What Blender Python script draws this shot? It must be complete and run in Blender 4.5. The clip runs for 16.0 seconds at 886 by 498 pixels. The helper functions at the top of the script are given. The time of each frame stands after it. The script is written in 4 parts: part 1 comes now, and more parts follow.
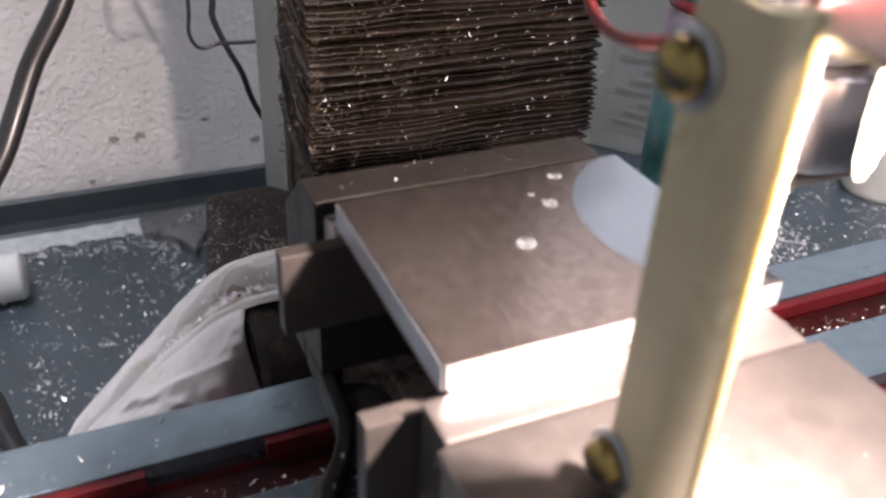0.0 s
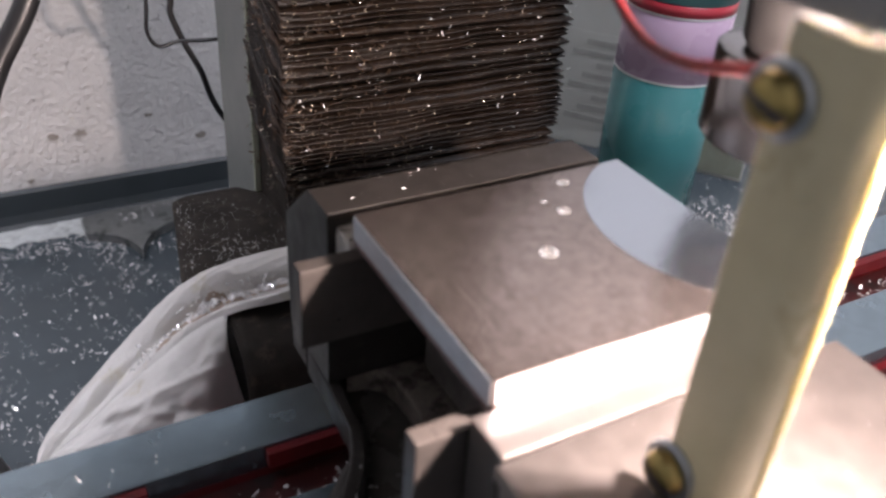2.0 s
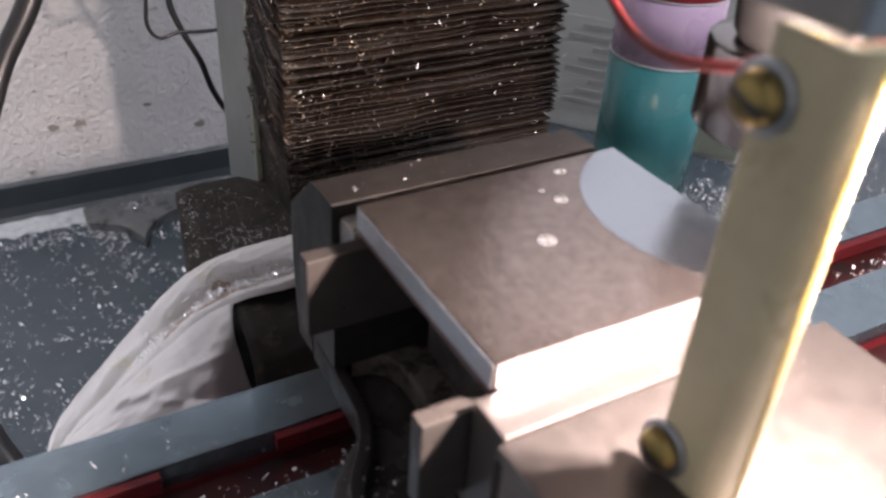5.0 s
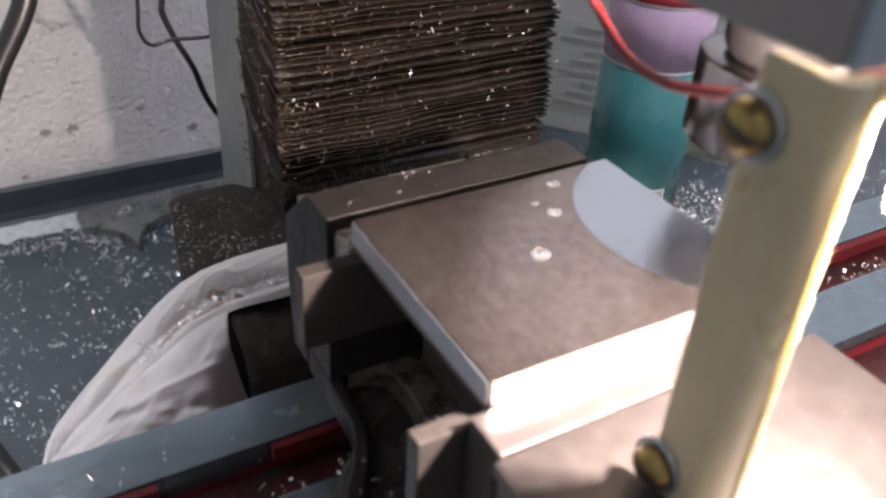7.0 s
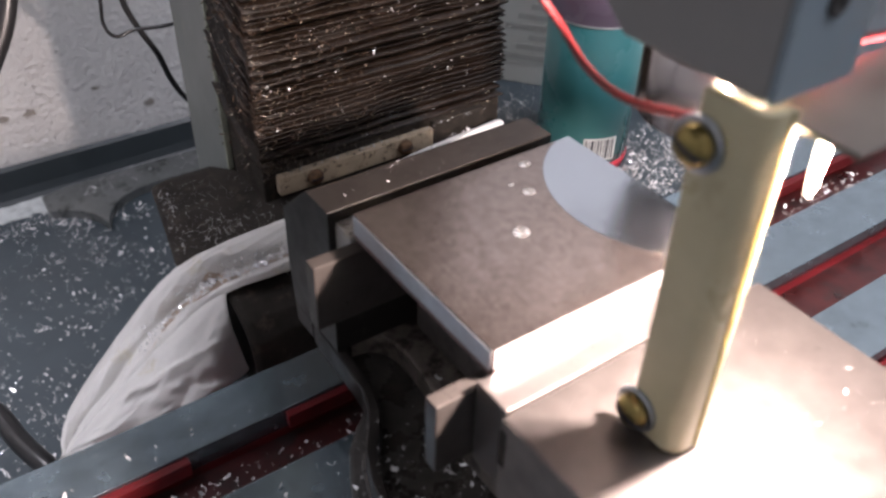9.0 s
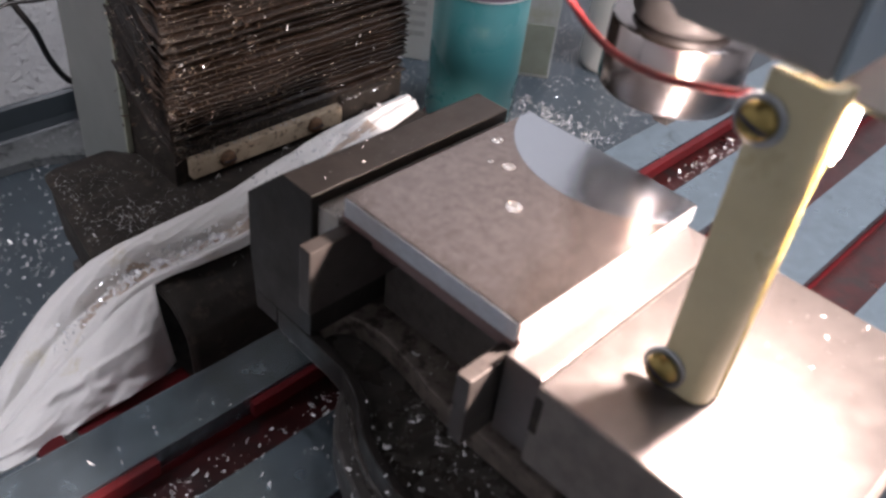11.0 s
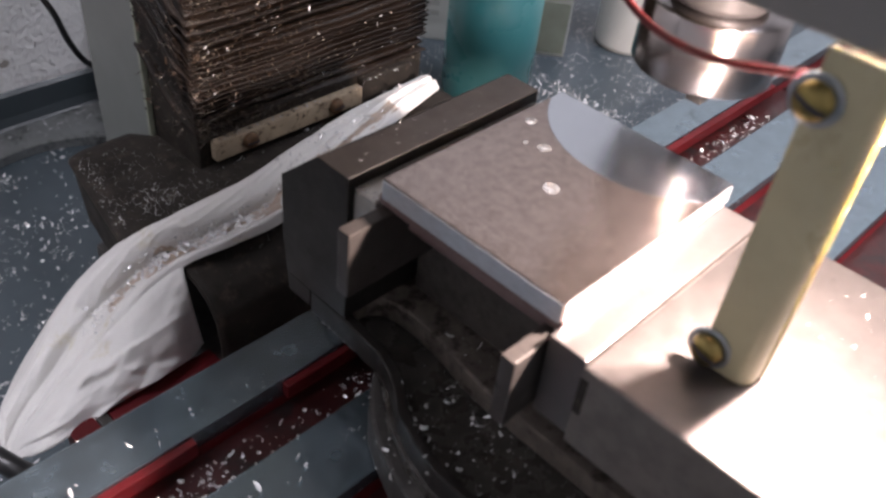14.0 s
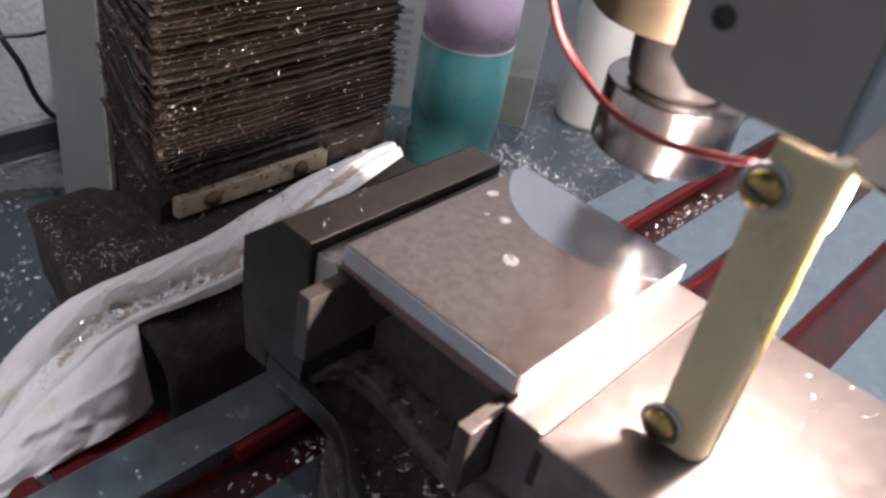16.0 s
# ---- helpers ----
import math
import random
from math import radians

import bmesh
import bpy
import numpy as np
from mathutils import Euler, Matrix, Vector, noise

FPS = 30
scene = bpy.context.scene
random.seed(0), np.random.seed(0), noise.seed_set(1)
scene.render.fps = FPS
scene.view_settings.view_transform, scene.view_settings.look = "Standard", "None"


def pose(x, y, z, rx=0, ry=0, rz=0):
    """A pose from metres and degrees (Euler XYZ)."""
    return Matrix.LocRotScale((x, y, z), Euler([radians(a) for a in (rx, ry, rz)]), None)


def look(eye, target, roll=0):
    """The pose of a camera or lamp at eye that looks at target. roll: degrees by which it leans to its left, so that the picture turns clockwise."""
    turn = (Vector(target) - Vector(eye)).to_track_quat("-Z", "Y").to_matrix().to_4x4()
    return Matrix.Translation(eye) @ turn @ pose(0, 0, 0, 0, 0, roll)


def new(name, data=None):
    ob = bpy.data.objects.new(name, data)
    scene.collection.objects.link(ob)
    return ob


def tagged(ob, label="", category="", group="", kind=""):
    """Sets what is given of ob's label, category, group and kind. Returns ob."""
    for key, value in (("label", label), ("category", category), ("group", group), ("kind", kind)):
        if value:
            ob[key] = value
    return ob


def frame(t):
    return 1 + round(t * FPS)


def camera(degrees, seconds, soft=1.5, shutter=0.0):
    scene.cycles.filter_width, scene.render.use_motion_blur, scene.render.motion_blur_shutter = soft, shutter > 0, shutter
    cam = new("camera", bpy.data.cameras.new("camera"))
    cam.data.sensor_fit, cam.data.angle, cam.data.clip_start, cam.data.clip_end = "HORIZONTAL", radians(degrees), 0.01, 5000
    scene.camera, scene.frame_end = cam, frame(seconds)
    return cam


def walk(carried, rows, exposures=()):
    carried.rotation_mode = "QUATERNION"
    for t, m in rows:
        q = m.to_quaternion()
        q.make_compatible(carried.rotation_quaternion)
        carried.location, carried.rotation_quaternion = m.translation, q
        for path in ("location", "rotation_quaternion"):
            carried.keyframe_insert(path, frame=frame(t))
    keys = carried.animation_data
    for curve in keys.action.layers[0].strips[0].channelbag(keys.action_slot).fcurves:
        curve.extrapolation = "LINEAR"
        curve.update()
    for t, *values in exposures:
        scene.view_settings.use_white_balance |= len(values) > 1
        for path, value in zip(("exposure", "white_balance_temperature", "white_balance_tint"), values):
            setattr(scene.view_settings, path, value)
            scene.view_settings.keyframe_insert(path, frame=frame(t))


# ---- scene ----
cam = camera(54.75, 16.0, soft=2.6, shutter=0.5)
cam.data.dof.use_dof = True
cam.data.dof.focus_distance, cam.data.dof.aperture_fstop = 0.48, 14.0
PATH = [
    (0, (-0.0648, -0.1340, 0.2418), (0.0430, 0.0959, 0.0819), 2.83),
    (0.5, (-0.0674, -0.1385, 0.2437), (0.0453, 0.0885, 0.0831), 4.19),
    (1, (-0.0811, -0.1325, 0.2450), (0.0360, 0.0926, 0.0851), 4.01),
    (1.5, (-0.0826, -0.1215, 0.2423), (0.0405, 0.0983, 0.0794), 3.00),
    (2, (-0.0875, -0.1200, 0.2470), (0.0412, 0.0968, 0.0845), 4.44),
    (2.5, (-0.0902, -0.1190, 0.2458), (0.0408, 0.0981, 0.0854), 4.85),
    (3, (-0.0893, -0.1191, 0.2460), (0.0409, 0.0953, 0.0815), 4.61),
    (3.5, (-0.0884, -0.1212, 0.2495), (0.0403, 0.0932, 0.0838), 4.12),
    (4, (-0.0895, -0.1243, 0.2496), (0.0387, 0.0899, 0.0832), 4.51),
    (6.5, (-0.0919, -0.1248, 0.2579), (0.0352, 0.0882, 0.0892), 2.43),
    (7, (-0.0913, -0.1233, 0.2579), (0.0383, 0.0888, 0.0901), 3.71),
    (7.5, (-0.0963, -0.1257, 0.2615), (0.0300, 0.0861, 0.0907), 2.10),
    (8, (-0.1033, -0.1234, 0.2636), (0.0302, 0.0788, 0.0866), 1.17),
    (8.5, (-0.1154, -0.1365, 0.2918), (0.0322, 0.0511, 0.1101), 2.11),
    (9, (-0.1135, -0.1340, 0.2893), (0.0236, 0.0593, 0.1054), 1.48),
    (11.5, (-0.1633, -0.0929, 0.2896), (0.0198, 0.0528, 0.1018), 8.32),
    (12, (-0.1630, -0.0900, 0.2882), (0.0166, 0.0596, 0.1002), 8.12),
    (12.5, (-0.1650, -0.0905, 0.2889), (0.0095, 0.0608, 0.0975), 6.56),
    (13, (-0.1644, -0.0922, 0.2901), (0.0132, 0.0557, 0.0989), 7.90),
    (13.5, (-0.1662, -0.0916, 0.2887), (0.0128, 0.0555, 0.0982), 8.28),
    (14, (-0.1661, -0.0914, 0.2893), (0.0087, 0.0572, 0.0959), 7.10),
    (14.5, (-0.1662, -0.0925, 0.2913), (0.0147, 0.0532, 0.1015), 8.77),
    (15, (-0.1664, -0.0915, 0.2935), (0.0212, 0.0579, 0.1133), 9.95),
    (15.5, (-0.1679, -0.0910, 0.2944), (0.0185, 0.0603, 0.1145), 9.17),
    (16, (-0.1686, -0.0917, 0.2930), (0.0248, 0.0574, 0.1187), 10.82),
]
walk(cam, [(t, look(eye, target, roll)) for t, eye, target, roll in PATH], exposures=[(0.0, 0.19, 6500, 17), (16.0, 0.19, 6500, 17)])

# ---- light ----
world = bpy.data.worlds.new("workshop_air")
world.use_nodes = True
bg = world.node_tree.nodes["Background"]
bg.inputs[0].default_value = (0.62, 0.78, 1.0, 1)
bg.inputs[1].default_value = 0.10
scene.world = world


def area_lamp(name, m, sx, sy, power, colour):
    d = bpy.data.lights.new(name, "AREA")
    d.shape, d.size, d.size_y, d.energy, d.color = "RECTANGLE", sx, sy, power, colour
    ob = new(name, d)
    ob.matrix_world = m
    return ob


# daylight tubes of the workshop, over and to the left of the machine
area_lamp("overhead_light", look((-0.46, 0.14, 1.5), (-0.12, 0.42, -0.1)), 0.55, 0.30, 20.0, (0.90, 0.91, 0.97))
area_lamp("overhead_light", look((0.62, -0.42, 1.5), (0.42, 0.30, 0.0)), 0.6, 0.35, 21.0, (0.88, 0.92, 1.0))
# weak fill light, added only to brighten the dark pocket of the vise
area_lamp("overhead_light", look((-0.75, -0.95, 1.5), (0.0, 0.05, 0.0)), 0.6, 0.30, 3.6, (0.88, 0.92, 1.0))
# the small halogen lamp of the machine
LAMP = (0.0525, -0.0510, 0.188)
ld = bpy.data.lights.new("halogen_light", "POINT")
ld.energy, ld.color, ld.shadow_soft_size = 12.6, (1.0, 0.85, 0.76), 0.006
new("halogen_light", ld).location = LAMP


# ---- materials ----
def material(name, colour, rough=0.5, metal=0.0, vary=0.25, scale=60.0, bump=0.1, bump_scale=300.0, dirt=None, dirt_at=0.55, dirt_scale=25.0,
             coat=0.0, spread=0.1, stretch=(1, 1, 1), shift=0.0, specular=0.5, transmission=0.0, sheen=0.0, dist=0.001, pits=0.0, scratch=0.0):
    """A surface with grain at one scale, stains at another, uneven gloss and fine relief."""
    m = bpy.data.materials.new(name)
    m.use_nodes = True
    nt = m.node_tree
    n, ln = nt.nodes, nt.links
    b = n["Principled BSDF"]
    tc = n.new("ShaderNodeTexCoord")
    mp = n.new("ShaderNodeMapping")
    mp.inputs["Scale"].default_value = stretch
    ln.new(tc.outputs["Object"], mp.inputs["Vector"])
    src = mp.outputs["Vector"]

    def tex(s, detail=4.0, rgh=0.6):
        t = n.new("ShaderNodeTexNoise")
        t.inputs["Scale"].default_value, t.inputs["Detail"].default_value, t.inputs["Roughness"].default_value = s, detail, rgh
        ln.new(src, t.inputs["Vector"])
        return t.outputs["Fac"]

    def ramp(value, a, c):
        r = n.new("ShaderNodeMapRange")
        r.inputs["From Min"].default_value, r.inputs["From Max"].default_value = a, c
        ln.new(value, r.inputs["Value"])
        return r.outputs["Result"]

    def mix(fac, a, c):
        x = n.new("ShaderNodeMix")
        x.data_type = "RGBA"
        for key, val in ((0, fac), (6, a), (7, c)):
            if isinstance(val, tuple):
                x.inputs[key].default_value = (*val, 1)
            else:
                ln.new(val, x.inputs[key])
        return x.outputs[2]

    lo = tuple(c * (1 - vary) for c in colour)
    hi = tuple(min(1.0, c * (1 + vary)) for c in colour)
    col = mix(ramp(tex(scale), 0.3, 0.7), lo, hi)
    if dirt:
        col = mix(ramp(tex(dirt_scale, 6.0, 0.7), dirt_at, dirt_at + 0.12), col, dirt)
    if shift:
        oi = n.new("ShaderNodeObjectInfo")
        hs = n.new("ShaderNodeHueSaturation")
        mr = n.new("ShaderNodeMapRange")
        mr.inputs["To Min"].default_value, mr.inputs["To Max"].default_value = 1 - shift, 1 + shift
        ln.new(oi.outputs["Random"], mr.inputs["Value"])
        ln.new(mr.outputs["Result"], hs.inputs["Value"])
        ln.new(col, hs.inputs["Color"])
        col = hs.outputs["Color"]
    ln.new(col, b.inputs["Base Color"])
    rr = n.new("ShaderNodeMapRange")
    rr.inputs["From Min"].default_value, rr.inputs["From Max"].default_value = 0.3, 0.7
    rr.inputs["To Min"].default_value, rr.inputs["To Max"].default_value = max(0.02, rough - spread), min(1.0, rough + spread)
    ln.new(tex(scale * 0.6), rr.inputs["Value"])
    ln.new(rr.outputs["Result"], b.inputs["Roughness"])
    b.inputs["Metallic"].default_value = metal
    b.inputs["Coat Weight"].default_value = coat
    b.inputs["Specular IOR Level"].default_value = specular
    b.inputs["Transmission Weight"].default_value = transmission
    b.inputs["Sheen Weight"].default_value = sheen
    if bump:
        bp = n.new("ShaderNodeBump")
        bp.inputs["Strength"].default_value, bp.inputs["Distance"].default_value = bump, dist
        height = tex(bump_scale, 5.0)
        if pits or scratch:
            add = n.new("ShaderNodeMath")
            add.operation = "MULTIPLY_ADD"
            if pits:
                ln.new(ramp(tex(pits, 2.0, 0.5), 0.64, 0.72), add.inputs[0])
            else:
                m2 = n.new("ShaderNodeMapping")
                m2.inputs["Scale"].default_value = (1.0, 0.02, 1.0)
                m2.inputs["Rotation"].default_value = (0, 0, 0.5)
                ln.new(tc.outputs["Object"], m2.inputs["Vector"])
                t2 = n.new("ShaderNodeTexNoise")
                t2.inputs["Scale"].default_value, t2.inputs["Detail"].default_value = scratch, 3.0
                ln.new(m2.outputs["Vector"], t2.inputs["Vector"])
                ln.new(ramp(t2.outputs["Fac"], 0.60, 0.70), add.inputs[0])
            add.inputs[1].default_value = 0.5
            ln.new(height, add.inputs[2])
            height = add.outputs[0]
        ln.new(height, bp.inputs["Height"])
        ln.new(bp.outputs["Normal"], b.inputs["Normal"])
    return m


M_WALL = material("white_stucco", (0.72, 0.71, 0.70), 0.85, vary=0.07, scale=22, bump=0.9, bump_scale=130, dirt=(0.36, 0.33, 0.30), dirt_at=0.66, dirt_scale=140, dist=0.006, pits=160.0)
M_PLASTER = material("bare_plaster", (0.30, 0.275, 0.25), 0.9, vary=0.2, scale=200, bump=0.4)
M_ROOM = material("room_paint", (0.68, 0.67, 0.66), 0.9, vary=0.06, scale=4, bump=0.1)
M_RIM = material("dark_grey_enamel", (0.033, 0.043, 0.049), 0.45, vary=0.12, scale=20, bump=0.08, dirt=(0.09, 0.10, 0.10), dirt_at=0.68)
M_TRAY = material("blue_grey_enamel", (0.050, 0.067, 0.079), 0.36, vary=0.15, scale=12, bump=0.06, dirt=(0.085, 0.10, 0.11), dirt_at=0.62, dirt_scale=18)
M_FPLATE = material("scuffed_grey_sheet", (0.19, 0.20, 0.20), 0.34, metal=0.4, vary=0.15, scale=30, bump=0.06, dirt=(0.065, 0.070, 0.068), dirt_at=0.52, dirt_scale=40)
M_TABLE = material("ground_grey_iron", (0.26, 0.335, 0.385), 0.20, metal=0.90, vary=0.10, scale=90, bump=0.04, dirt=(0.10, 0.115, 0.125), dirt_at=0.60, dirt_scale=35)
M_RED = material("red_paint", (0.080, 0.005, 0.007), 0.5, vary=0.25, scale=50, bump=0.1, dirt=(0.03, 0.008, 0.008), dirt_at=0.58, specular=0.25)
M_SLOT = material("dark_red_paint", (0.030, 0.006, 0.006), 0.35, vary=0.4, scale=70, bump=0.15, dirt=(0.012, 0.009, 0.009), dirt_at=0.52, dirt_scale=60)
M_CAST = material("dark_iron", (0.042, 0.039, 0.037), 0.55, specular=0.3, metal=0.0, vary=0.35, scale=140, bump=0.3, bump_scale=500, dirt=(0.085, 0.078, 0.068), dirt_at=0.60, dirt_scale=150)
M_VISE = material("blackened_steel", (0.078, 0.069, 0.063), 0.48, metal=0.30, vary=0.30, scale=160, bump=0.2, bump_scale=700, dirt=(0.17, 0.15, 0.13), dirt_at=0.63, dirt_scale=120)
M_FJAW = material("oily_black_steel", (0.023, 0.0202, 0.0185), 0.42, metal=0.5, vary=0.2, scale=120, bump=0.08, bump_scale=700, dirt=(0.042, 0.037, 0.033), dirt_at=0.58, dirt_scale=160)
M_STEEL = material("ground_steel", (0.46, 0.43, 0.40), 0.32, metal=0.65, vary=0.10, scale=180, bump=0.05, bump_scale=900, dirt=(0.25, 0.23, 0.21), dirt_at=0.66)
M_PARALLEL = material("ground_tool_steel", (0.075, 0.065, 0.060), 0.36, metal=0.60, vary=0.12, scale=140, bump=0.05, bump_scale=900, dirt=(0.06, 0.052, 0.047), dirt_at=0.58)
M_JAWTOP = material("worn_jaw_steel", (0.19, 0.168, 0.158), 0.34, metal=0.88, vary=0.05, scale=260, bump=0.05, bump_scale=800, dirt=(0.16, 0.141, 0.133), dirt_at=0.60, dirt_scale=140, spread=0.04)
# the jaw plate steel again at about half its brightness
M_JAWDULL = material("darker_jaw_steel", (0.092, 0.081, 0.076), 0.36, metal=0.88, vary=0.06, scale=240, bump=0.06, bump_scale=800, dirt=(0.077, 0.067, 0.063), dirt_at=0.60, dirt_scale=130, spread=0.04)
M_VFLOOR = material("dusty_vise_iron", (0.15, 0.127, 0.110), 0.45, metal=0.25, vary=0.3, scale=130, bump=0.25, bump_scale=600, dirt=(0.035, 0.028, 0.022), dirt_at=0.50, dirt_scale=110)
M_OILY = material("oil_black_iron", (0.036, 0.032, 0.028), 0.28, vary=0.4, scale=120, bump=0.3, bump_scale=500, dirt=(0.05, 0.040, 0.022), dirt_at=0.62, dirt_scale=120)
M_JAWSIDE = material("dull_jaw_steel", (0.145, 0.125, 0.112), 0.45, metal=0.45, vary=0.2, scale=110, bump=0.08, bump_scale=600, dirt=(0.10, 0.085, 0.076), dirt_at=0.60, dirt_scale=110)
M_PLATE = material("raw_aluminium", (0.228, 0.193, 0.180), 0.18, metal=0.95, vary=0.20, scale=330, bump=0.06, bump_scale=700, dirt=(0.178, 0.149, 0.137), dirt_at=0.54, dirt_scale=240, spread=0.055, scratch=700.0)
# much paler than the slab; on the front edge this paints the lamp glare
M_PLATE_SIDE = material("pale_edge_aluminium", (0.50, 0.52, 0.55), 0.45, metal=0.85, vary=0.12, scale=200, bump=0.12, bump_scale=900, stretch=(1, 1, 6))
M_BOSS = material("brown_aluminium", (0.15, 0.094, 0.086), 0.48, metal=0.3, vary=0.15, scale=140, bump=0.06)
M_MILLED = material("milled_aluminium", (0.54, 0.575, 0.62), 0.20, metal=1.0, vary=0.04, scale=200, bump=0.02, bump_scale=700, stretch=(1, 8, 1), spread=0.05)
_n, _l = M_MILLED.node_tree.nodes, M_MILLED.node_tree.links
_w = _n.new("ShaderNodeTexWave")
_w.wave_type, _w.rings_direction = "RINGS", "Z"
_w.inputs["Scale"].default_value, _w.inputs["Distortion"].default_value, _w.inputs["Detail"].default_value = 420.0, 1.2, 2.0
_tc, _mp, _bp = _n.new("ShaderNodeTexCoord"), _n.new("ShaderNodeMapping"), _n.new("ShaderNodeBump")
_mp.inputs["Location"].default_value = (-0.122, -0.040, 0.0)
_bp.inputs["Strength"].default_value, _bp.inputs["Distance"].default_value = 0.12, 0.0004
_l.new(_tc.outputs["Object"], _mp.inputs["Vector"])
_l.new(_mp.outputs["Vector"], _w.inputs["Vector"])
_l.new(_w.outputs["Fac"], _bp.inputs["Height"])
_l.new(_bp.outputs["Normal"], _n["Principled BSDF"].inputs["Normal"])
M_CREAM = material("cream_plastic", (0.37, 0.335, 0.22), 0.30, vary=0.10, scale=40, bump=0.05, dirt=(0.30, 0.27, 0.17), dirt_at=0.62, dirt_scale=60)
_c = M_CREAM.node_tree.nodes["Principled BSDF"]
_c.inputs["Subsurface Weight"].default_value, _c.inputs["Subsurface Scale"].default_value = 0.25, 0.0030
_c.inputs["Subsurface Radius"].default_value = (1.0, 0.97, 0.85)
M_BRASS = material("brass", (0.24, 0.185, 0.070), 0.36, metal=1.0, vary=0.18, scale=300, bump=0.05, dirt=(0.22, 0.16, 0.06), dirt_at=0.62, dirt_scale=120)
M_ZINC = material("zinc_washer", (0.34, 0.37, 0.40), 0.35, metal=1.0, vary=0.1, scale=200)
M_HEAD = material("machine_grey_paint", (0.165, 0.161, 0.156), 0.50, vary=0.06, scale=30, bump=0.05, dirt=(0.145, 0.14, 0.135), dirt_at=0.62)
M_HEADBLUE = material("machine_blue_grey_paint", (0.145, 0.185, 0.215), 0.45, vary=0.06, scale=30, bump=0.05)
M_COLUMN = material("column_grey_paint", (0.125, 0.136, 0.130), 0.45, vary=0.08, scale=18, bump=0.05, dirt=(0.23, 0.22, 0.15), dirt_at=0.66, dirt_scale=22)
M_RUBBER = material("black_rubber", (0.022, 0.0186, 0.0158), 0.70, vary=0.3, scale=60, bump=0.25, bump_scale=350, dirt=(0.050, 0.040, 0.031), dirt_at=0.54, dirt_scale=140, specular=0.2)
M_BELLOWS = material("oily_bellows", (0.0078, 0.0044, 0.0026), 0.46, vary=0.45, scale=90, bump=0.5, bump_scale=520, dirt=(0.018, 0.0110, 0.0066), dirt_at=0.54, dirt_scale=240, shift=0.35, specular=0.30)
M_RUST = material("rusty_steel", (0.11, 0.060, 0.030), 0.6, metal=0.4, vary=0.4, scale=250, bump=0.4, bump_scale=900, dirt=(0.03, 0.02, 0.015), dirt_at=0.55, dirt_scale=200)
M_CRUST = material("brown_oily_crust", (0.034, 0.020, 0.011), 0.35, vary=0.7, scale=200, bump=0.3, bump_scale=900)
M_TAN = material("tan_painted_bar", (0.40, 0.32, 0.23), 0.5, vary=0.15, scale=60, bump=0.1, dirt=(0.06, 0.038, 0.024), dirt_at=0.53, dirt_scale=210)
M_CLOTH = material("white_cotton", (0.71, 0.70, 0.68), 0.95, vary=0.06, scale=30, bump=0.35, bump_scale=900, dirt=(0.60, 0.56, 0.44), dirt_at=0.60, dirt_scale=28, sheen=0.3)
M_CHIP = material("aluminium_chip", (0.93, 0.94, 0.96), 0.18, metal=0.45, vary=0.1, scale=300, bump=0.0)
M_OILCHIP = material("oily_chip", (0.72, 0.60, 0.48), 0.22, metal=0.6, vary=0.5, scale=500, bump=0.0)
M_BLACK = material("black_cable", (0.012, 0.012, 0.013), 0.38, vary=0.2, scale=50, bump=0.05)
M_REDWIRE = material("red_wire", (0.085, 0.002, 0.003), 0.55, vary=0.1, scale=80, bump=0.03)
M_YELLOW = material("yellow_band", (0.60, 0.42, 0.03), 0.5, vary=0.1)
M_WHITEP = material("white_plastic", (0.70, 0.72, 0.70), 0.35, vary=0.04, scale=30, bump=0.03)
M_TEAL = material("teal_label", (0.055, 0.23, 0.235), 0.30, vary=0.08, scale=20, bump=0.0, coat=0.3)
M_PINK = material("lilac_label", (0.52, 0.37, 0.50), 0.30, vary=0.06, scale=20, bump=0.0, coat=0.3)
M_REDLABEL = material("red_label", (0.50, 0.04, 0.06), 0.30, vary=0.05, scale=20, bump=0.0, coat=0.3)
M_INK = material("dark_print", (0.02, 0.02, 0.03), 0.4, vary=0.05)
M_GREYINK = material("grey_print", (0.33, 0.33, 0.31), 0.6, vary=0.1)
M_CARTON = material("white_carton", (0.46, 0.47, 0.44), 0.6, vary=0.06, scale=20, bump=0.05, dirt=(0.38, 0.38, 0.29), dirt_at=0.58, dirt_scale=15)
M_OLIVE = material("olive_print", (0.26, 0.28, 0.22), 0.5, vary=0.15, scale=40)
M_SPINDLE = material("dark_spindle_steel", (0.014, 0.0125, 0.012), 0.50, metal=0.2, vary=0.15, scale=90, bump=0.03)
M_POLISH = material("turned_steel", (0.30, 0.275, 0.27), 0.21, metal=1.0, vary=0.06, scale=120, bump=0.02, spread=0.03, stretch=(1, 1, 0.1))
_tan = M_POLISH.node_tree.nodes.new("ShaderNodeTangent")
_tan.direction_type, _tan.axis = "RADIAL", "Z"
_p = M_POLISH.node_tree.nodes["Principled BSDF"]
_p.inputs["Anisotropic"].default_value, _p.inputs["Anisotropic Rotation"].default_value = 0.85, 0.25
M_POLISH.node_tree.links.new(_tan.outputs["Tangent"], _p.inputs["Tangent"])
M_BRONZE = material("bronze_flange", (0.085, 0.066, 0.043), 0.55, metal=0.8, vary=0.12, scale=60, bump=0.04)
M_SHADE = material("lamp_shade_enamel", (0.10, 0.085, 0.07), 0.5, vary=0.08, scale=30, bump=0.03)
M_FOAM = material("pale_chip_drift", (0.50, 0.53, 0.53), 0.8, vary=0.15, scale=90, bump=0.8, bump_scale=160, dist=0.003)
M_BULB = bpy.data.materials.new("glowing_bulb")
M_BULB.use_nodes = True
_b = M_BULB.node_tree.nodes["Principled BSDF"]
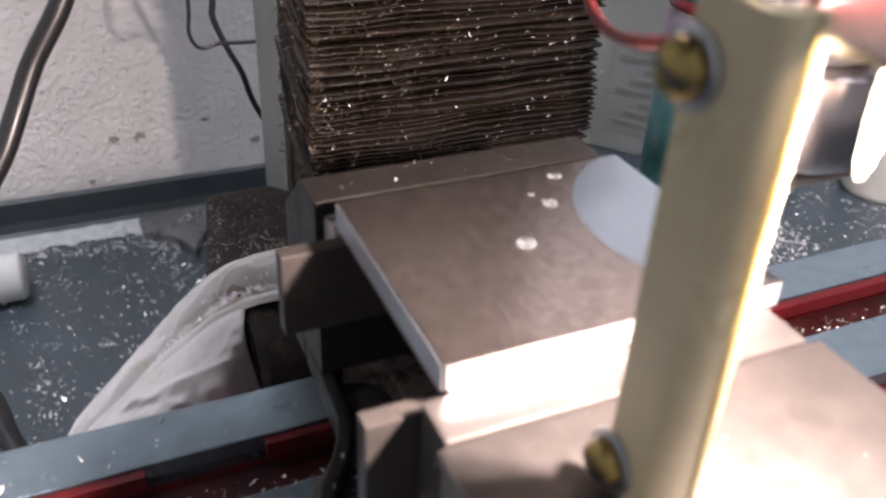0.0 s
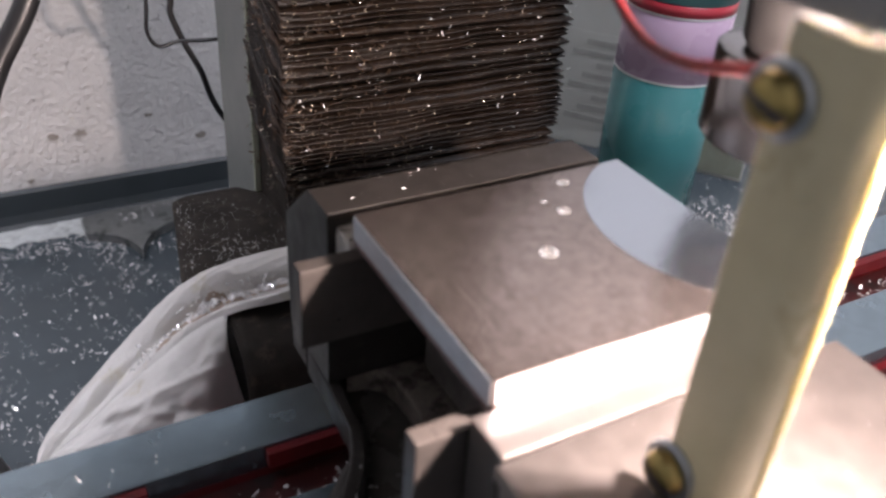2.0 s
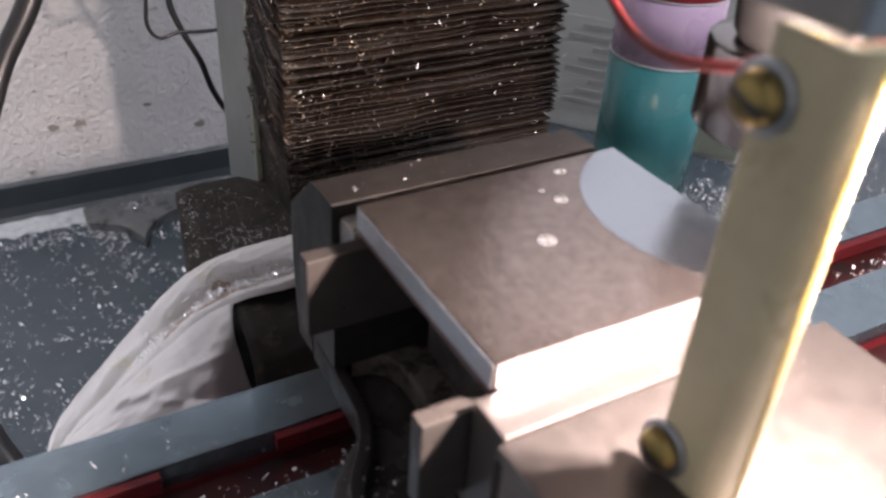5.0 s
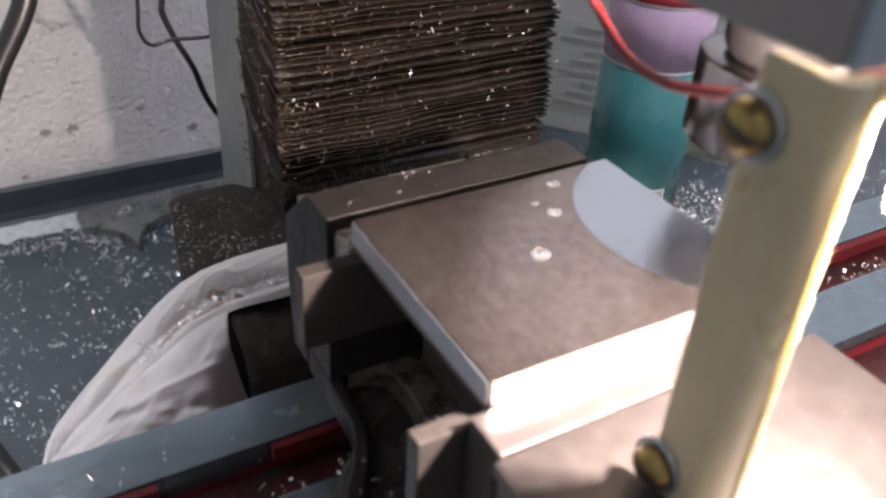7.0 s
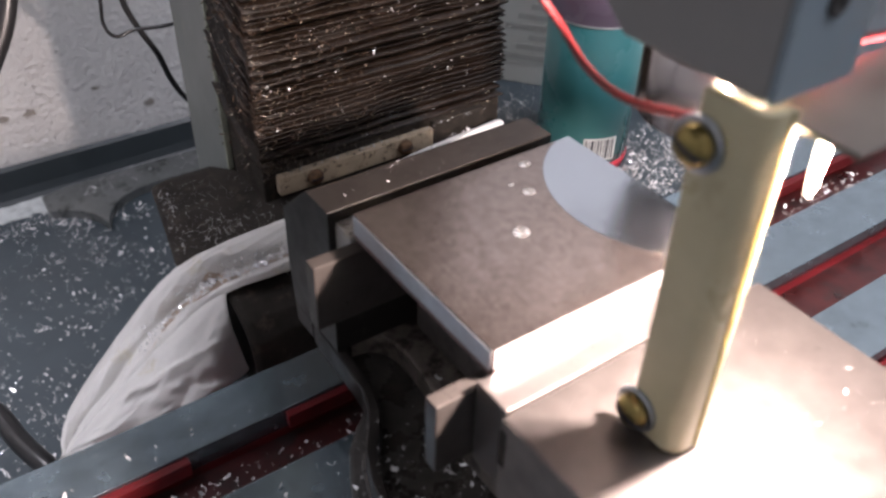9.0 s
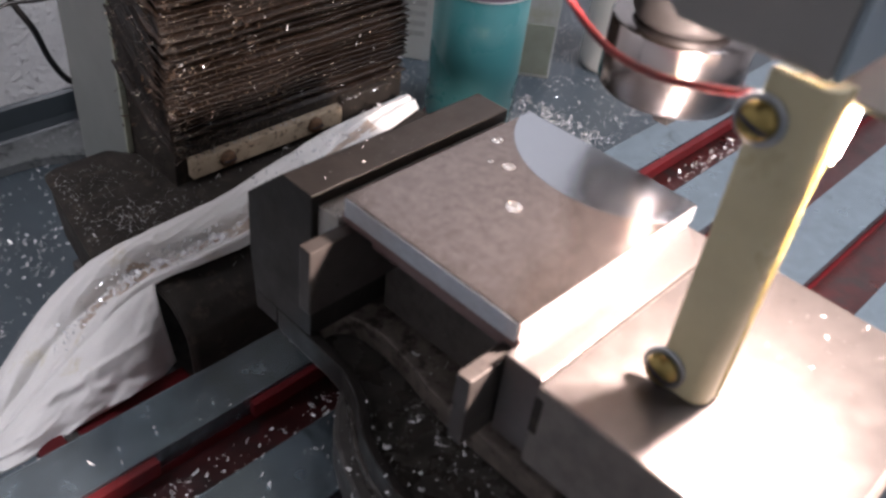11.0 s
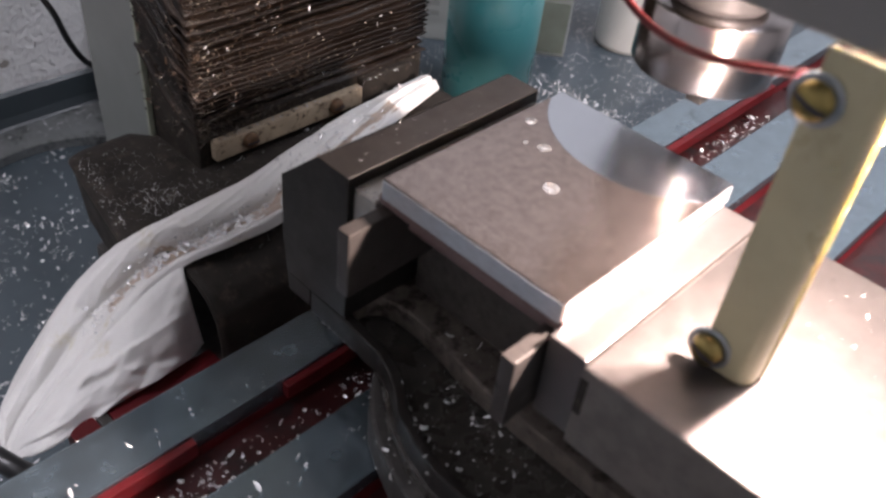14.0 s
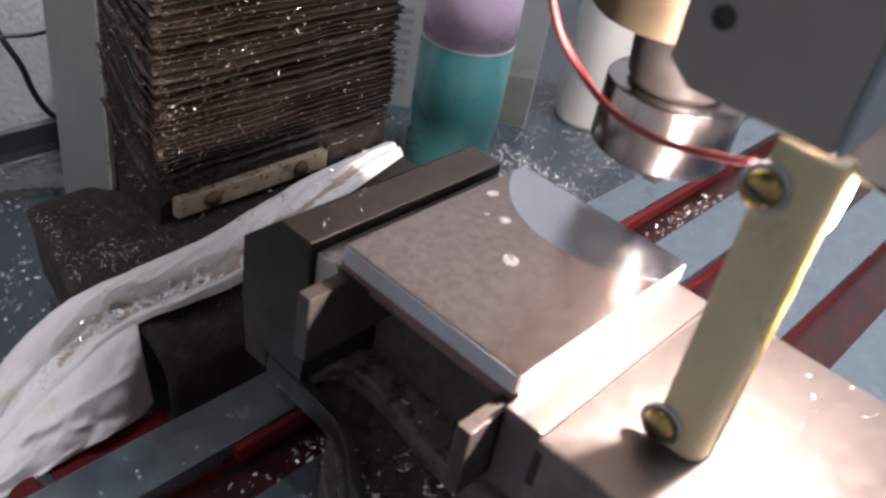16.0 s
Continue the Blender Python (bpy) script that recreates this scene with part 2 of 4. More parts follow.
_b.inputs["Emission Color"].default_value = (1.0, 0.78, 0.55, 1)
_b.inputs["Emission Strength"].default_value = 25.0


# ---- mesh helpers ----
def part(name, bm, mat, parent=None, label="", smooth=False):
    me = bpy.data.meshes.new(name)
    bmesh.ops.recalc_face_normals(bm, faces=bm.faces)
    bm.to_mesh(me)
    bm.free()
    me.materials.append(mat)
    if smooth:
        me.polygons.foreach_set("use_smooth", [True] * len(me.polygons))
    ob = new(name, me)
    if parent is not None:
        ob.parent = parent
        ob.matrix_parent_inverse = parent.matrix_basis.inverted()
    if label:
        ob["label"] = label
    return ob


def thing(name, at, label, category, group="", kind=""):
    ob = new(name)
    ob.empty_display_size = 0.01
    ob.matrix_basis = Matrix.Translation(at)
    return tagged(ob, label, category, group, kind)


def box(x0, x1, y0, y1, z0, z1, bevel=0.0, bm=None):
    bm = bm or bmesh.new()
    m = Matrix.LocRotScale(((x0 + x1) / 2, (y0 + y1) / 2, (z0 + z1) / 2), None, (x1 - x0, y1 - y0, z1 - z0))
    r = bmesh.ops.create_cube(bm, size=1.0, matrix=m)
    if bevel:
        edges = list({e for v in r["verts"] for e in v.link_edges})
        bmesh.ops.bevel(bm, geom=edges, offset=bevel, segments=2, affect="EDGES", profile=0.6)
    return bm


def prism(outline, axis, a, b, bevel=0.0):
    """A solid with the given outline (pairs), pushed from a to b along an axis. Pairs are the two other axes in xyz order."""
    bm = bmesh.new()

    def at(u, v, w):
        return {"x": (w, u, v), "y": (u, w, v), "z": (u, v, w)}[axis]
    lo = [bm.verts.new(at(u, v, a)) for u, v in outline]
    hi = [bm.verts.new(at(u, v, b)) for u, v in outline]
    k = len(outline)
    bm.faces.new(lo)
    bm.faces.new(hi[::-1])
    for i in range(k):
        bm.faces.new((lo[i], lo[(i + 1) % k], hi[(i + 1) % k], hi[i]))
    bmesh.ops.recalc_face_normals(bm, faces=bm.faces)
    if bevel:
        bmesh.ops.bevel(bm, geom=list(bm.edges), offset=bevel, segments=2, affect="EDGES", profile=0.6)
    return bm


def turned(profile, centre, axis=(0, 0, 1), steps=40):
    """A body of revolution: profile is pairs of radius and height along the axis."""
    bm = bmesh.new()
    rot = Vector((0, 0, 1)).rotation_difference(Vector(axis)).to_matrix().to_4x4()
    m = Matrix.Translation(centre) @ rot
    rings = []
    for r, h in profile:
        rings.append([bm.verts.new(m @ Vector((r * math.cos(2 * math.pi * i / steps), r * math.sin(2 * math.pi * i / steps), h))) for i in range(steps)])
    for p, q in zip(rings, rings[1:]):
        for i in range(steps):
            bm.faces.new((p[i], p[(i + 1) % steps], q[(i + 1) % steps], q[i]))
    bm.faces.new(rings[0][::-1])
    bm.faces.new(rings[-1])
    return bm


def spline(points, n):
    """A smooth line through the points (Catmull-Rom)."""
    p = [Vector(q) for q in points]
    p = [2 * p[0] - p[1], *p, 2 * p[-1] - p[-2]]
    out = []
    for i in range(1, len(p) - 2):
        for k in range(n):
            t = k / n
            out.append(0.5 * ((2 * p[i]) + (p[i + 1] - p[i - 1]) * t + (2 * p[i - 1] - 5 * p[i] + 4 * p[i + 1] - p[i + 2]) * t * t
                              + (3 * p[i] - p[i - 1] - 3 * p[i + 1] + p[i + 2]) * t ** 3))
    out.append(p[-2])
    return out


def tube(points, radius, n=8, sides=12):
    """A cable along a smooth line."""
    line = spline(points, n)
    bm = bmesh.new()
    rings = []
    up = Vector((0.3, 0.2, 0.93))
    for i, c in enumerate(line):
        d = (line[min(i + 1, len(line) - 1)] - line[max(i - 1, 0)]).normalized()
        a = d.cross(up).normalized()
        b = d.cross(a).normalized()
        rings.append([bm.verts.new(c + radius * (math.cos(2 * math.pi * k / sides) * a + math.sin(2 * math.pi * k / sides) * b)) for k in range(sides)])
    for p, q in zip(rings, rings[1:]):
        for k in range(sides):
            bm.faces.new((p[k], p[(k + 1) % sides], q[(k + 1) % sides], q[k]))
    bm.faces.new(rings[0])
    bm.faces.new(rings[-1])
    return bm


def sheet(fn, nu, nv, thick, second=None):
    """A thin body over a grid: fn(u, v) gives the place, u and v from 0 to 1."""
    bm = bmesh.new()
    g = [[bm.verts.new(fn(i / nu, j / nv)) for j in range(nv + 1)] for i in range(nu + 1)]
    for i in range(nu):
        for j in range(nv):
            f = bm.faces.new((g[i][j], g[i + 1][j], g[i + 1][j + 1], g[i][j + 1]))
            if second and second((i + 0.5) / nu, (j + 0.5) / nv):
                f.material_index = 1
    bmesh.ops.recalc_face_normals(bm, faces=bm.faces)
    bmesh.ops.solidify(bm, geom=list(bm.faces), thickness=thick)
    return bm


def plain(name, bm, mat, label, category, kind="structure"):
    return tagged(part(name, bm, mat), label, category, kind=kind)


# ---- the place ----
FLOOR = -0.28
plain("floor", box(-1.6, 1.7, -1.6, 0.80, FLOOR - 0.03, FLOOR), M_TRAY, "blue-grey enamelled chip tray strewn with chips", "tray")
wall = plain("wall_back", box(-1.6, 1.7, 0.8068, 1.0, -0.9, 1.6), M_WALL, "rough white stucco wall behind the machine", "wall")
plain("wall_left", box(-1.75, -1.6, -1.6, 1.0, -0.9, 1.6), M_ROOM, "plain painted workshop wall", "wall")
plain("wall_right", box(1.7, 1.85, -1.6, 1.0, -0.9, 1.6), M_ROOM, "plain painted workshop wall", "wall")
plain("wall_front", box(-1.75, 1.85, -1.75, -1.6, -0.9, 1.6), M_ROOM, "plain painted workshop wall", "wall")
plain("ceiling", box(-1.75, 1.85, -1.75, 1.0, 1.6, 1.7), M_ROOM, "plain painted workshop ceiling", "ceiling")
plain("trim", prism([(0.786, FLOOR + 0.0004), (0.8066, FLOOR + 0.0004), (0.8066, -0.2350), (0.8045, -0.2345), (0.801, -0.2380), (0.799, -0.262), (0.795, -0.271)], "x", -1.6, 1.7),
      M_RIM, "dark grey upturned rim of the chip tray", "tray rim")

# small bare patches where the plaster has broken out
prng = random.Random(3)
for x, z, r in [(-0.0076, -0.1786, 0.0085), (0.1216, -0.2014, 0.0075), (-0.0366, -0.178, 0.0070), (-0.0664, -0.2273, 0.0045), (0.066, -0.1688, 0.0055)]:
    rim = [(x + r * prng.uniform(0.45, 1.1) * math.cos(a), z + 0.7 * r * prng.uniform(0.4, 1.1) * math.sin(a)) for a in [radians(40 * k) for k in range(9)]]
    part("bare_patch", prism(rim, "y", 0.8060, 0.8070), M_PLASTER, wall, "bare brownish plaster")

# lumpy pale strip that stands for chips heaped along the foot of the rim
def seam(u, v):
    x = -0.45 + 0.427 * u
    w = 0.0135 + 0.006 * noise.noise((x * 30, 1.7, 0.3)) + 0.004 * noise.noise((x * 85, 0.4, 6.0))
    y = 0.786 - w * 1.6 * v + 0.003 * noise.noise((x * 60, v * 4, 2.0))
    z = FLOOR + 0.007 * (1 - v) ** 1.3 + 0.004 * noise.noise((x * 90, v * 6, 5.0)) * (1 - abs(2 * v - 1)) + 0.001
    return (x, y, z)


plain("sealant_bead", sheet(seam, 160, 8, -0.001), M_FOAM, "lumpy pale strip standing for heaped chips along the foot of the tray rim", "sealant")

# pierced floor plate by the rim, its edge cut by two round holes
def arc_between(a, b, sag, n=14):
    """Points from a to b along a bow that is cut into the plate by sag."""
    a, b = Vector(a), Vector(b)
    nrm = Vector((-(b - a).y, (b - a).x)).normalized()
    return [tuple(a.lerp(b, i / n) + nrm * sag * 4 * (i / n) * (1 - i / n)) for i in range(n + 1)]


pierced = [(-0.026, 0.778)] + arc_between((-0.025, 0.745), (0.0227, 0.686), 0.012) + arc_between((0.0227, 0.686), (0.068, 0.738), 0.010)[1:] + arc_between((0.068, 0.738), (0.19, 0.700), 0.018)[1:] + [(0.25, 0.69), (0.25, 0.7855), (0.0, 0.7855)]
tagged(part("floor_plate", prism(pierced, "z", FLOOR + 0.0003, FLOOR + 0.012, 0.0012), M_FPLATE), "grey enamelled plate with round cut-outs lying on the tray", "floor plate")

# ---- milling table ----
RIBS = [(0.113, 0.1395), (0.052, 0.085), (-0.012, 0.022), (-0.076, -0.042)]
TX0, TX1 = -0.42, 0.62
table = thing("milling_table", (0.1, 0.03, -0.06), "grey milling machine table with red painted T-slots full of chips", "machine table")
part("table_body", box(TX0, TX1, -0.082, 0.1425, -0.075, -0.016, 0.002), M_RED, table, "red painted table casting")
for y0, y1 in RIBS:
    part("rib", prism([(y0, 0.0), (y1, 0.0), (y1, -0.0075), (y1 - 0.004, -0.009), (y1 - 0.004, -0.017), (y0 + 0.004, -0.017), (y0 + 0.004, -0.009), (y0, -0.0075)], "x", TX0, TX1, 0.0006), M_TABLE, table)
for x0, x1, y0, y1 in [(-0.022, 0.022, 0.1088, 0.1127), (-0.14, -0.067, 0.1088, 0.1127), (0.16, 0.42, 0.1080, 0.1127)]:
    part("slot_insert", box(x0, x1, y0, y1, -0.0090, -0.0012, 0.0006), M_RED, table)
# slot floors in a darker red than the table body
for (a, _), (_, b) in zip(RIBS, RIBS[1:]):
    part("slot_floor", box(TX0, TX1, b + 0.0002, a - 0.0002, -0.0172, -0.0158), M_SLOT, table, "dark red floor of the slot")

# the middle piece is solid and dark, painting the shade of a gap
for x0, x1, mat, label in [(-0.086, -0.0720, M_RED, ""), (-0.0717, -0.0655, M_CAST, "dark block for the shade of a gap in the ledge"), (-0.0652, -0.0015, M_RED, "")]:
    part("rear_ledge", box(x0, x1, 0.1427, 0.2100, -0.088, -0.0745, 0.0008), mat, table, label)

# the base casting under and behind the table
base = thing("machine_pedestal", (0.3, 0.3, FLOOR), "blue-grey machine pedestal casting behind the table, strewn with chips", "machine pedestal")
part("ledge", box(0.24, 0.90, 0.146, 0.80, FLOOR, -0.112, 0.003), M_TRAY, base)
part("saddle", box(-0.004, 0.235, -0.06, 0.335, FLOOR, -0.079, 0.003), M_CAST, base, "dark cast iron saddle")

# ---- column, bellows and rubber cover ----
column = thing("machine_column", (0.14, 0.38, -0.26), "pale grey painted machine column with oil stains", "machine column")
# yellowish stain on the column edge, added as a thin solid strip
part("edge_seal", box(0.0462, 0.0500, 0.3385, 0.3412, -0.02, 0.42, 0.0006), M_OLIVE, column, "yellowish stain along the column edge, built as a thin strip")
part("column_side", box(0.048, 0.235, 0.3415, 0.412, FLOOR, 0.75, 0.003), M_COLUMN, column)

bellows = thing("bellows", (0.14, 0.30, 0.0), "dark oily pleated bellows speckled with chips", "bellows")
PITCH = 0.0041
brng = random.Random(11)
level = 0.004
for k in range(70):
    step = PITCH * brng.choice((0.62, 0.8, 0.95, 1.1, 1.5))
    level += step
    z = level - step / 2
    w = brng.uniform(-0.0022, 0.0012)
    sag = 0.0009 * math.sin(k * 0.9) + brng.uniform(-0.0005, 0.0005)
    lean, reach = brng.uniform(-1.2, 1.2), brng.uniform(0.0, 0.0035)
    def pleat(u, v, z=z, w=w, sag=sag, step=step, lean=lean, reach=reach):
        # one fold round the left side, the front and the right side
        total = 0.05 + 0.182 + 0.05
        s = u * total
        ridge = 1 - abs(2 * v - 1) ** 1.3
        out = (0.0052 + 0.9 * w + 0.0012 * noise.noise((s * 22, z * 70, 3.1))) * ridge * (1.4 if s < 0.048 else 1.0)
        if s < 0.05:
            p, nrm = Vector((0.050, 0.34 - s, 0)), Vector((-1, 0, 0))
        elif s < 0.232:
            p, nrm = Vector((0.050 + (s - 0.05), 0.29, 0)), Vector((0, -1, 0))
        else:
            p, nrm = Vector((0.232, 0.29 + (s - 0.232), 0)), Vector((1, 0, 0))
        for corner in (0.05, 0.232):
            f = 1 - abs(s - corner) / 0.006
            if f > 0:
                side = Vector((-1, 0, 0)) if corner == 0.05 else Vector((1, 0, 0))
                nrm = (Vector((0, -1, 0)) + side).normalized() * (0.6 if corner == 0.05 else 1.1 + 160 * reach)
        wob = 0.0017 * noise.noise((s * 26, z * 60, 0.5)) + sag * math.sin(s * 17 + lean)
        out += 0.0007 * noise.noise((s * 150, z * 45, 8.0)) * ridge
        q = p + nrm * (out - 0.0030)
        rise = 0.75 * max(0.0, 0.05 - s)
        return (q.x, q.y, z + rise + (v - 0.5) * step + 0.004 * sag / 0.0016 * (s / 0.28 - 0.5) * 0.5 + wob * (1 - abs(2 * v - 1)) * 1.5)
    part("pleat", sheet(pleat, 112, 6, 0.0004), M_BELLOWS, bellows, "", True)
part("side_backing", box(0.0505, 0.0520, 0.2905, 0.3400, -0.022, 0.060, 0.0004), M_RUBBER, bellows, "black rubber sheet behind the side folds")
clamp = thing("clamp_bar", (0.115, 0.285, -0.008), "tan painted clamp bar with rusty screws under the bellows", "clamp bar")
part("bar", box(0.058, 0.172, 0.283, 0.289, -0.0137, -0.0008, 0.0008), M_TAN, clamp)
part("backing", box(0.050, 0.232, 0.2895, 0.30, -0.03, 0.004, 0.001), M_RUBBER, clamp, "black rubber strip behind the bar")
part("end_pad", box(0.1725, 0.215, 0.283, 0.289, -0.0150, 0.004, 0.001), M_RUBBER, clamp, "black rubber pad")
for x in (0.082, 0.149):
    s = part("screw", turned([(0.0055, 0.0), (0.0055, 0.0012), (0.0042, 0.0034), (0.0016, 0.0042)], (x, 0.283, -0.007), (0, -1, 0), 20), M_RUST, clamp, "rusty screw head", True)
    part("slot", box(x - 0.004, x + 0.004, 0.2787, 0.2796, -0.0075, -0.0065), M_INK, s)


COVER = [(0.1860, -0.074), (0.1865, -0.060), (0.1875, -0.047), (0.1905, -0.033), (0.1970, -0.0235), (0.2060, -0.0180), (0.2180, -0.0155), (0.240, -0.0190), (0.27, -0.0205), (0.345, -0.0220)]


def cover_z(y):
    for (a, za), (b, zb) in zip(COVER, COVER[1:]):
        if y <= b:
            return za + (zb - za) * max(0.0, y - a) / (b - a)
    return COVER[-1][1]


def rubber(u, v):
    y = 0.1860 + 0.1545 * v * v
    wide = min(1.0, max(0.0, (y - 0.220) / 0.035))
    x0 = -0.006 - 0.0125 * wide * wide * (3 - 2 * wide) + 0.2 * max(0.0, y - 0.259)
    x = x0 + (0.236 - x0) * u
    y += 0.010 * v ** 6 * min(1.0, max(0.0, (0.046 - x) / 0.008))
    curl = max(0.0, 1 - u / 0.05)
    z = cover_z(y) - 0.003 * curl * curl * v + 0.0010 * noise.noise((x * 30, y * 30, 0))
    return (x, y, z)


cover = thing("rubber_cover", (0.10, 0.24, -0.08), "black rubber way cover dusted with chips, arched behind the vise", "way cover")
part("cover_sheet", sheet(rubber, 60, 80, 0.0016), M_RUBBER, cover, "", True)
part("edge_bead", tube([Vector(rubber(0.0, k / 24)) + Vector((0.0004, 0, -0.0012)) for k in range(25)], 0.0014, 4, 8), M_RUBBER, cover, "thick rolled rubber edge", True)
part("edge_flap", sheet(lambda u, v: tuple(Vector(rubber(0.0, 0.515 + 0.47 * u)) + Vector((0.003 * v, 0, -0.002 - 0.040 * v))), 24, 6, 0.0012), M_RUBBER, cover, "hanging side flap", True)


# ---- cloth ----
CLOTH_BACK = [(-0.109, 0.2485, -0.118), (-0.101, 0.2720, -0.122), (-0.0865, 0.2885, -0.119), (-0.0430, 0.3015, -0.086), (-0.0225, 0.2810, -0.048), (-0.0078, 0.2590, -0.022),
              (0.0096, 0.2432, -0.006), (0.0514, 0.2480, -0.006), (0.110, 0.2655, -0.009), (0.160, 0.2760, -0.010), (0.2200, 0.2800, -0.010)]
CLOTH_HEM = [(-0.1095, 0.2480, -0.118), (-0.095, 0.2460, -0.103), (-0.079, 0.240, -0.086), (-0.054, 0.230, -0.057), (-0.032, 0.224, -0.035), (-0.006, 0.217, -0.0165),
             (0.0184, 0.2080, -0.0090), (0.0509, 0.2070, -0.008), (0.0983, 0.2240, -0.008), (0.155, 0.2400, -0.008), (0.217, 0.2560, -0.008)]
CLOTH_FOOT = [(-0.1097, 0.2474, -0.119), (-0.104, 0.212, -0.083), (-0.094, 0.2015, -0.0725), (-0.0651, 0.2044, -0.0718), (-0.0380, 0.2055, -0.0718), (-0.0150, 0.2080, -0.0718), (-0.003, 0.2130, -0.0716)]


def along(points):
    """A smooth line through the points, as a function of u from 0 to 1."""
    line = spline(points, 24)

    def at(u):
        k = min(max(u, 0.0), 1.0) * (len(line) - 1)
        i = min(int(k), len(line) - 2)
        return line[i].lerp(line[i + 1], k - i)
    return at


cloth_back, cloth_hem, cloth_foot = along(CLOTH_BACK), along(CLOTH_HEM), along(CLOTH_FOOT)
LEAN_OUT = Vector((-0.35, -0.45, 0.82))


def bell(v, mid, width):
    return math.exp(-((v - mid) / width) ** 2)


def cloth(u, v):
    """The rolled upper part: a hem in front, a valley, and a thick roll behind."""
    p = cloth_hem(u).lerp(cloth_back(u), v)
    full = min(1.0, u / 0.18)
    roll = 0.0185 * max(0.0, 1 - abs((v - 0.76) / 0.30) ** 2.2) ** 0.75 * (0.85 + 0.15 * noise.noise((u * 7, 0.2, 3)))
    hem = 0.0060 * bell(v, 0.11, 0.09)
    hem -= 0.0022 * bell(v, 0.43, 0.08) * min(1.0, max(0.0, (u - 0.3) / 0.2))
    second = 0.0010 * bell(v, 0.27 + 0.05 * math.sin(u * 9), 0.08)
    small = 0.0022 * noise.noise((u * 12 + v * 3, v * 3, 1.0)) + 0.0009 * noise.noise((u * 38 - v * 7, v * 6, 4.0)) + 0.0004 * noise.noise((u * 110, v * 18, 2.0))
    small += 0.0013 * (1 - abs(noise.noise((u * 13 - v * 4, v * 5, 6.0)))) ** 6 * min(1.0, u * 8)
    tail = min(1.0, max(0.0, (u - 0.55) / 0.2))
    blunt = min(1.0, max(0.0, (u - 0.70) / 0.22))
    dome = (0.0135 + 0.0022 * noise.noise((u * 26, v * 3, 14.0))) * max(0.0, math.sin(math.pi * min(1.0, v + 0.04))) ** 0.55 * (1 - 0.16 * bell(v, 0.42, 0.10))
    body = (1 - blunt) * (roll * (1 - 0.55 * tail) + hem * (1 + 0.5 * tail) + second) + blunt * dome
    q = p + LEAN_OUT * (full * body + small * min(1.0, v * 8) + 0.002)
    if v > 0.97:
        q.z -= 0.25 * (v - 0.97)
    return tuple(q)


def cloth_panel(u, v):
    """The hanging part under the hem, with soft slanting creases."""
    a, b = Vector(cloth(u * 0.503, 0.07)), cloth_foot(u)
    p = b.lerp(a, v)
    belly = 0.012 * math.sin(math.pi * v) * min(1.0, u * 2.5)
    s = u * 11 - v * 2.6 + 0.9 * noise.noise((u * 4, v * 2, 7))
    crease = 0.0052 * math.sin(s) * (1 - v) * min(1.0, u * 4) + 0.0026 * math.sin(s * 2.3 + 1) * (1 - v) ** 2
    small = 0.0028 * noise.noise((u * 8 + v * 3, v * 5, 11)) + 0.0012 * noise.noise((u * 20 - v * 6, v * 9, 3)) + 0.0005 * noise.noise((u * 55, v * 30, 8))
    small += 0.0022 * (1 - abs(noise.noise((u * 4.5 + v * 2.5, v * 2.0, 21.0)))) ** 6 * min(1.0, u * 6)
    tuck = -0.0015 * max(0.0, v - 0.9) / 0.1
    q = p + Vector((-0.35, -0.60, 0.72)) * (belly + (crease + small) * (1 - v ** 3) + tuck)
    return tuple(q)


def stained(u, v):
    edge = 0.10 * noise.noise((u * 16, v * 5, 9)) + 0.05 * noise.noise((u * 60, v * 22, 5))
    return 0.36 < u < 0.93 and abs(v - 0.33 + edge) < 0.075 + 0.05 * noise.noise((u * 9, 1, 2)) + 0.04 * u


rag = sheet(cloth, 240, 64, 0.0014, stained)
_hang = sheet(cloth_panel, 70, 40, 0.0014)
_m = bpy.data.meshes.new("hang")
_hang.to_mesh(_m)
_hang.free()
rag.from_mesh(_m)
bpy.data.meshes.remove(_m)
M_STAIN = material("oil_stained_cotton", (0.43, 0.35, 0.29), 0.9, vary=0.22, scale=70, bump=0.35, bump_scale=900, dirt=(0.34, 0.26, 0.20), dirt_at=0.56, dirt_scale=60)
rag_ob = part("cloth", rag, M_CLOTH, smooth=True)
rag_ob.data.materials.append(M_STAIN)
tagged(rag_ob, "crumpled white cotton rag with oil stains and chips behind the vise", "rag")

# ---- vise ----
vise = thing("milling_vise", (0.05, 0.03, 0.0), "dark steel milling vise clamping an aluminium plate", "vise")
BED = 0.075
part("swivel_base", prism([(0.020, 0.135), (0.020, 0.090), (0.0036, 0.082), (-0.0075, 0.073), (-0.016, 0.064), (-0.0225, 0.052), (-0.028, 0.038), (-0.032, 0.020), (-0.034, 0.0), (-0.034, -0.03), (-0.026, -0.06), (-0.012, -0.088), (0.112, -0.088), (0.112, 0.135)], "z", 0.0005, 0.019, 0.0018), M_CAST, vise)
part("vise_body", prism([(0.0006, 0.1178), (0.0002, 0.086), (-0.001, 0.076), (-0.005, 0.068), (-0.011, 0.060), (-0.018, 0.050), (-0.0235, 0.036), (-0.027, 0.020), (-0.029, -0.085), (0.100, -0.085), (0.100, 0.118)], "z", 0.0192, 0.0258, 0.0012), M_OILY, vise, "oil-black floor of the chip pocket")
RIM_IN = [(0.0030, 0.1180), (0.0028, 0.103), (0.0013, 0.087), (0.0005, 0.0727), (-0.0030, 0.061), (-0.0070, 0.0535), (-0.0143, 0.0441), (-0.0190, 0.032), (-0.0220, 0.020), (-0.0240, -0.08)]
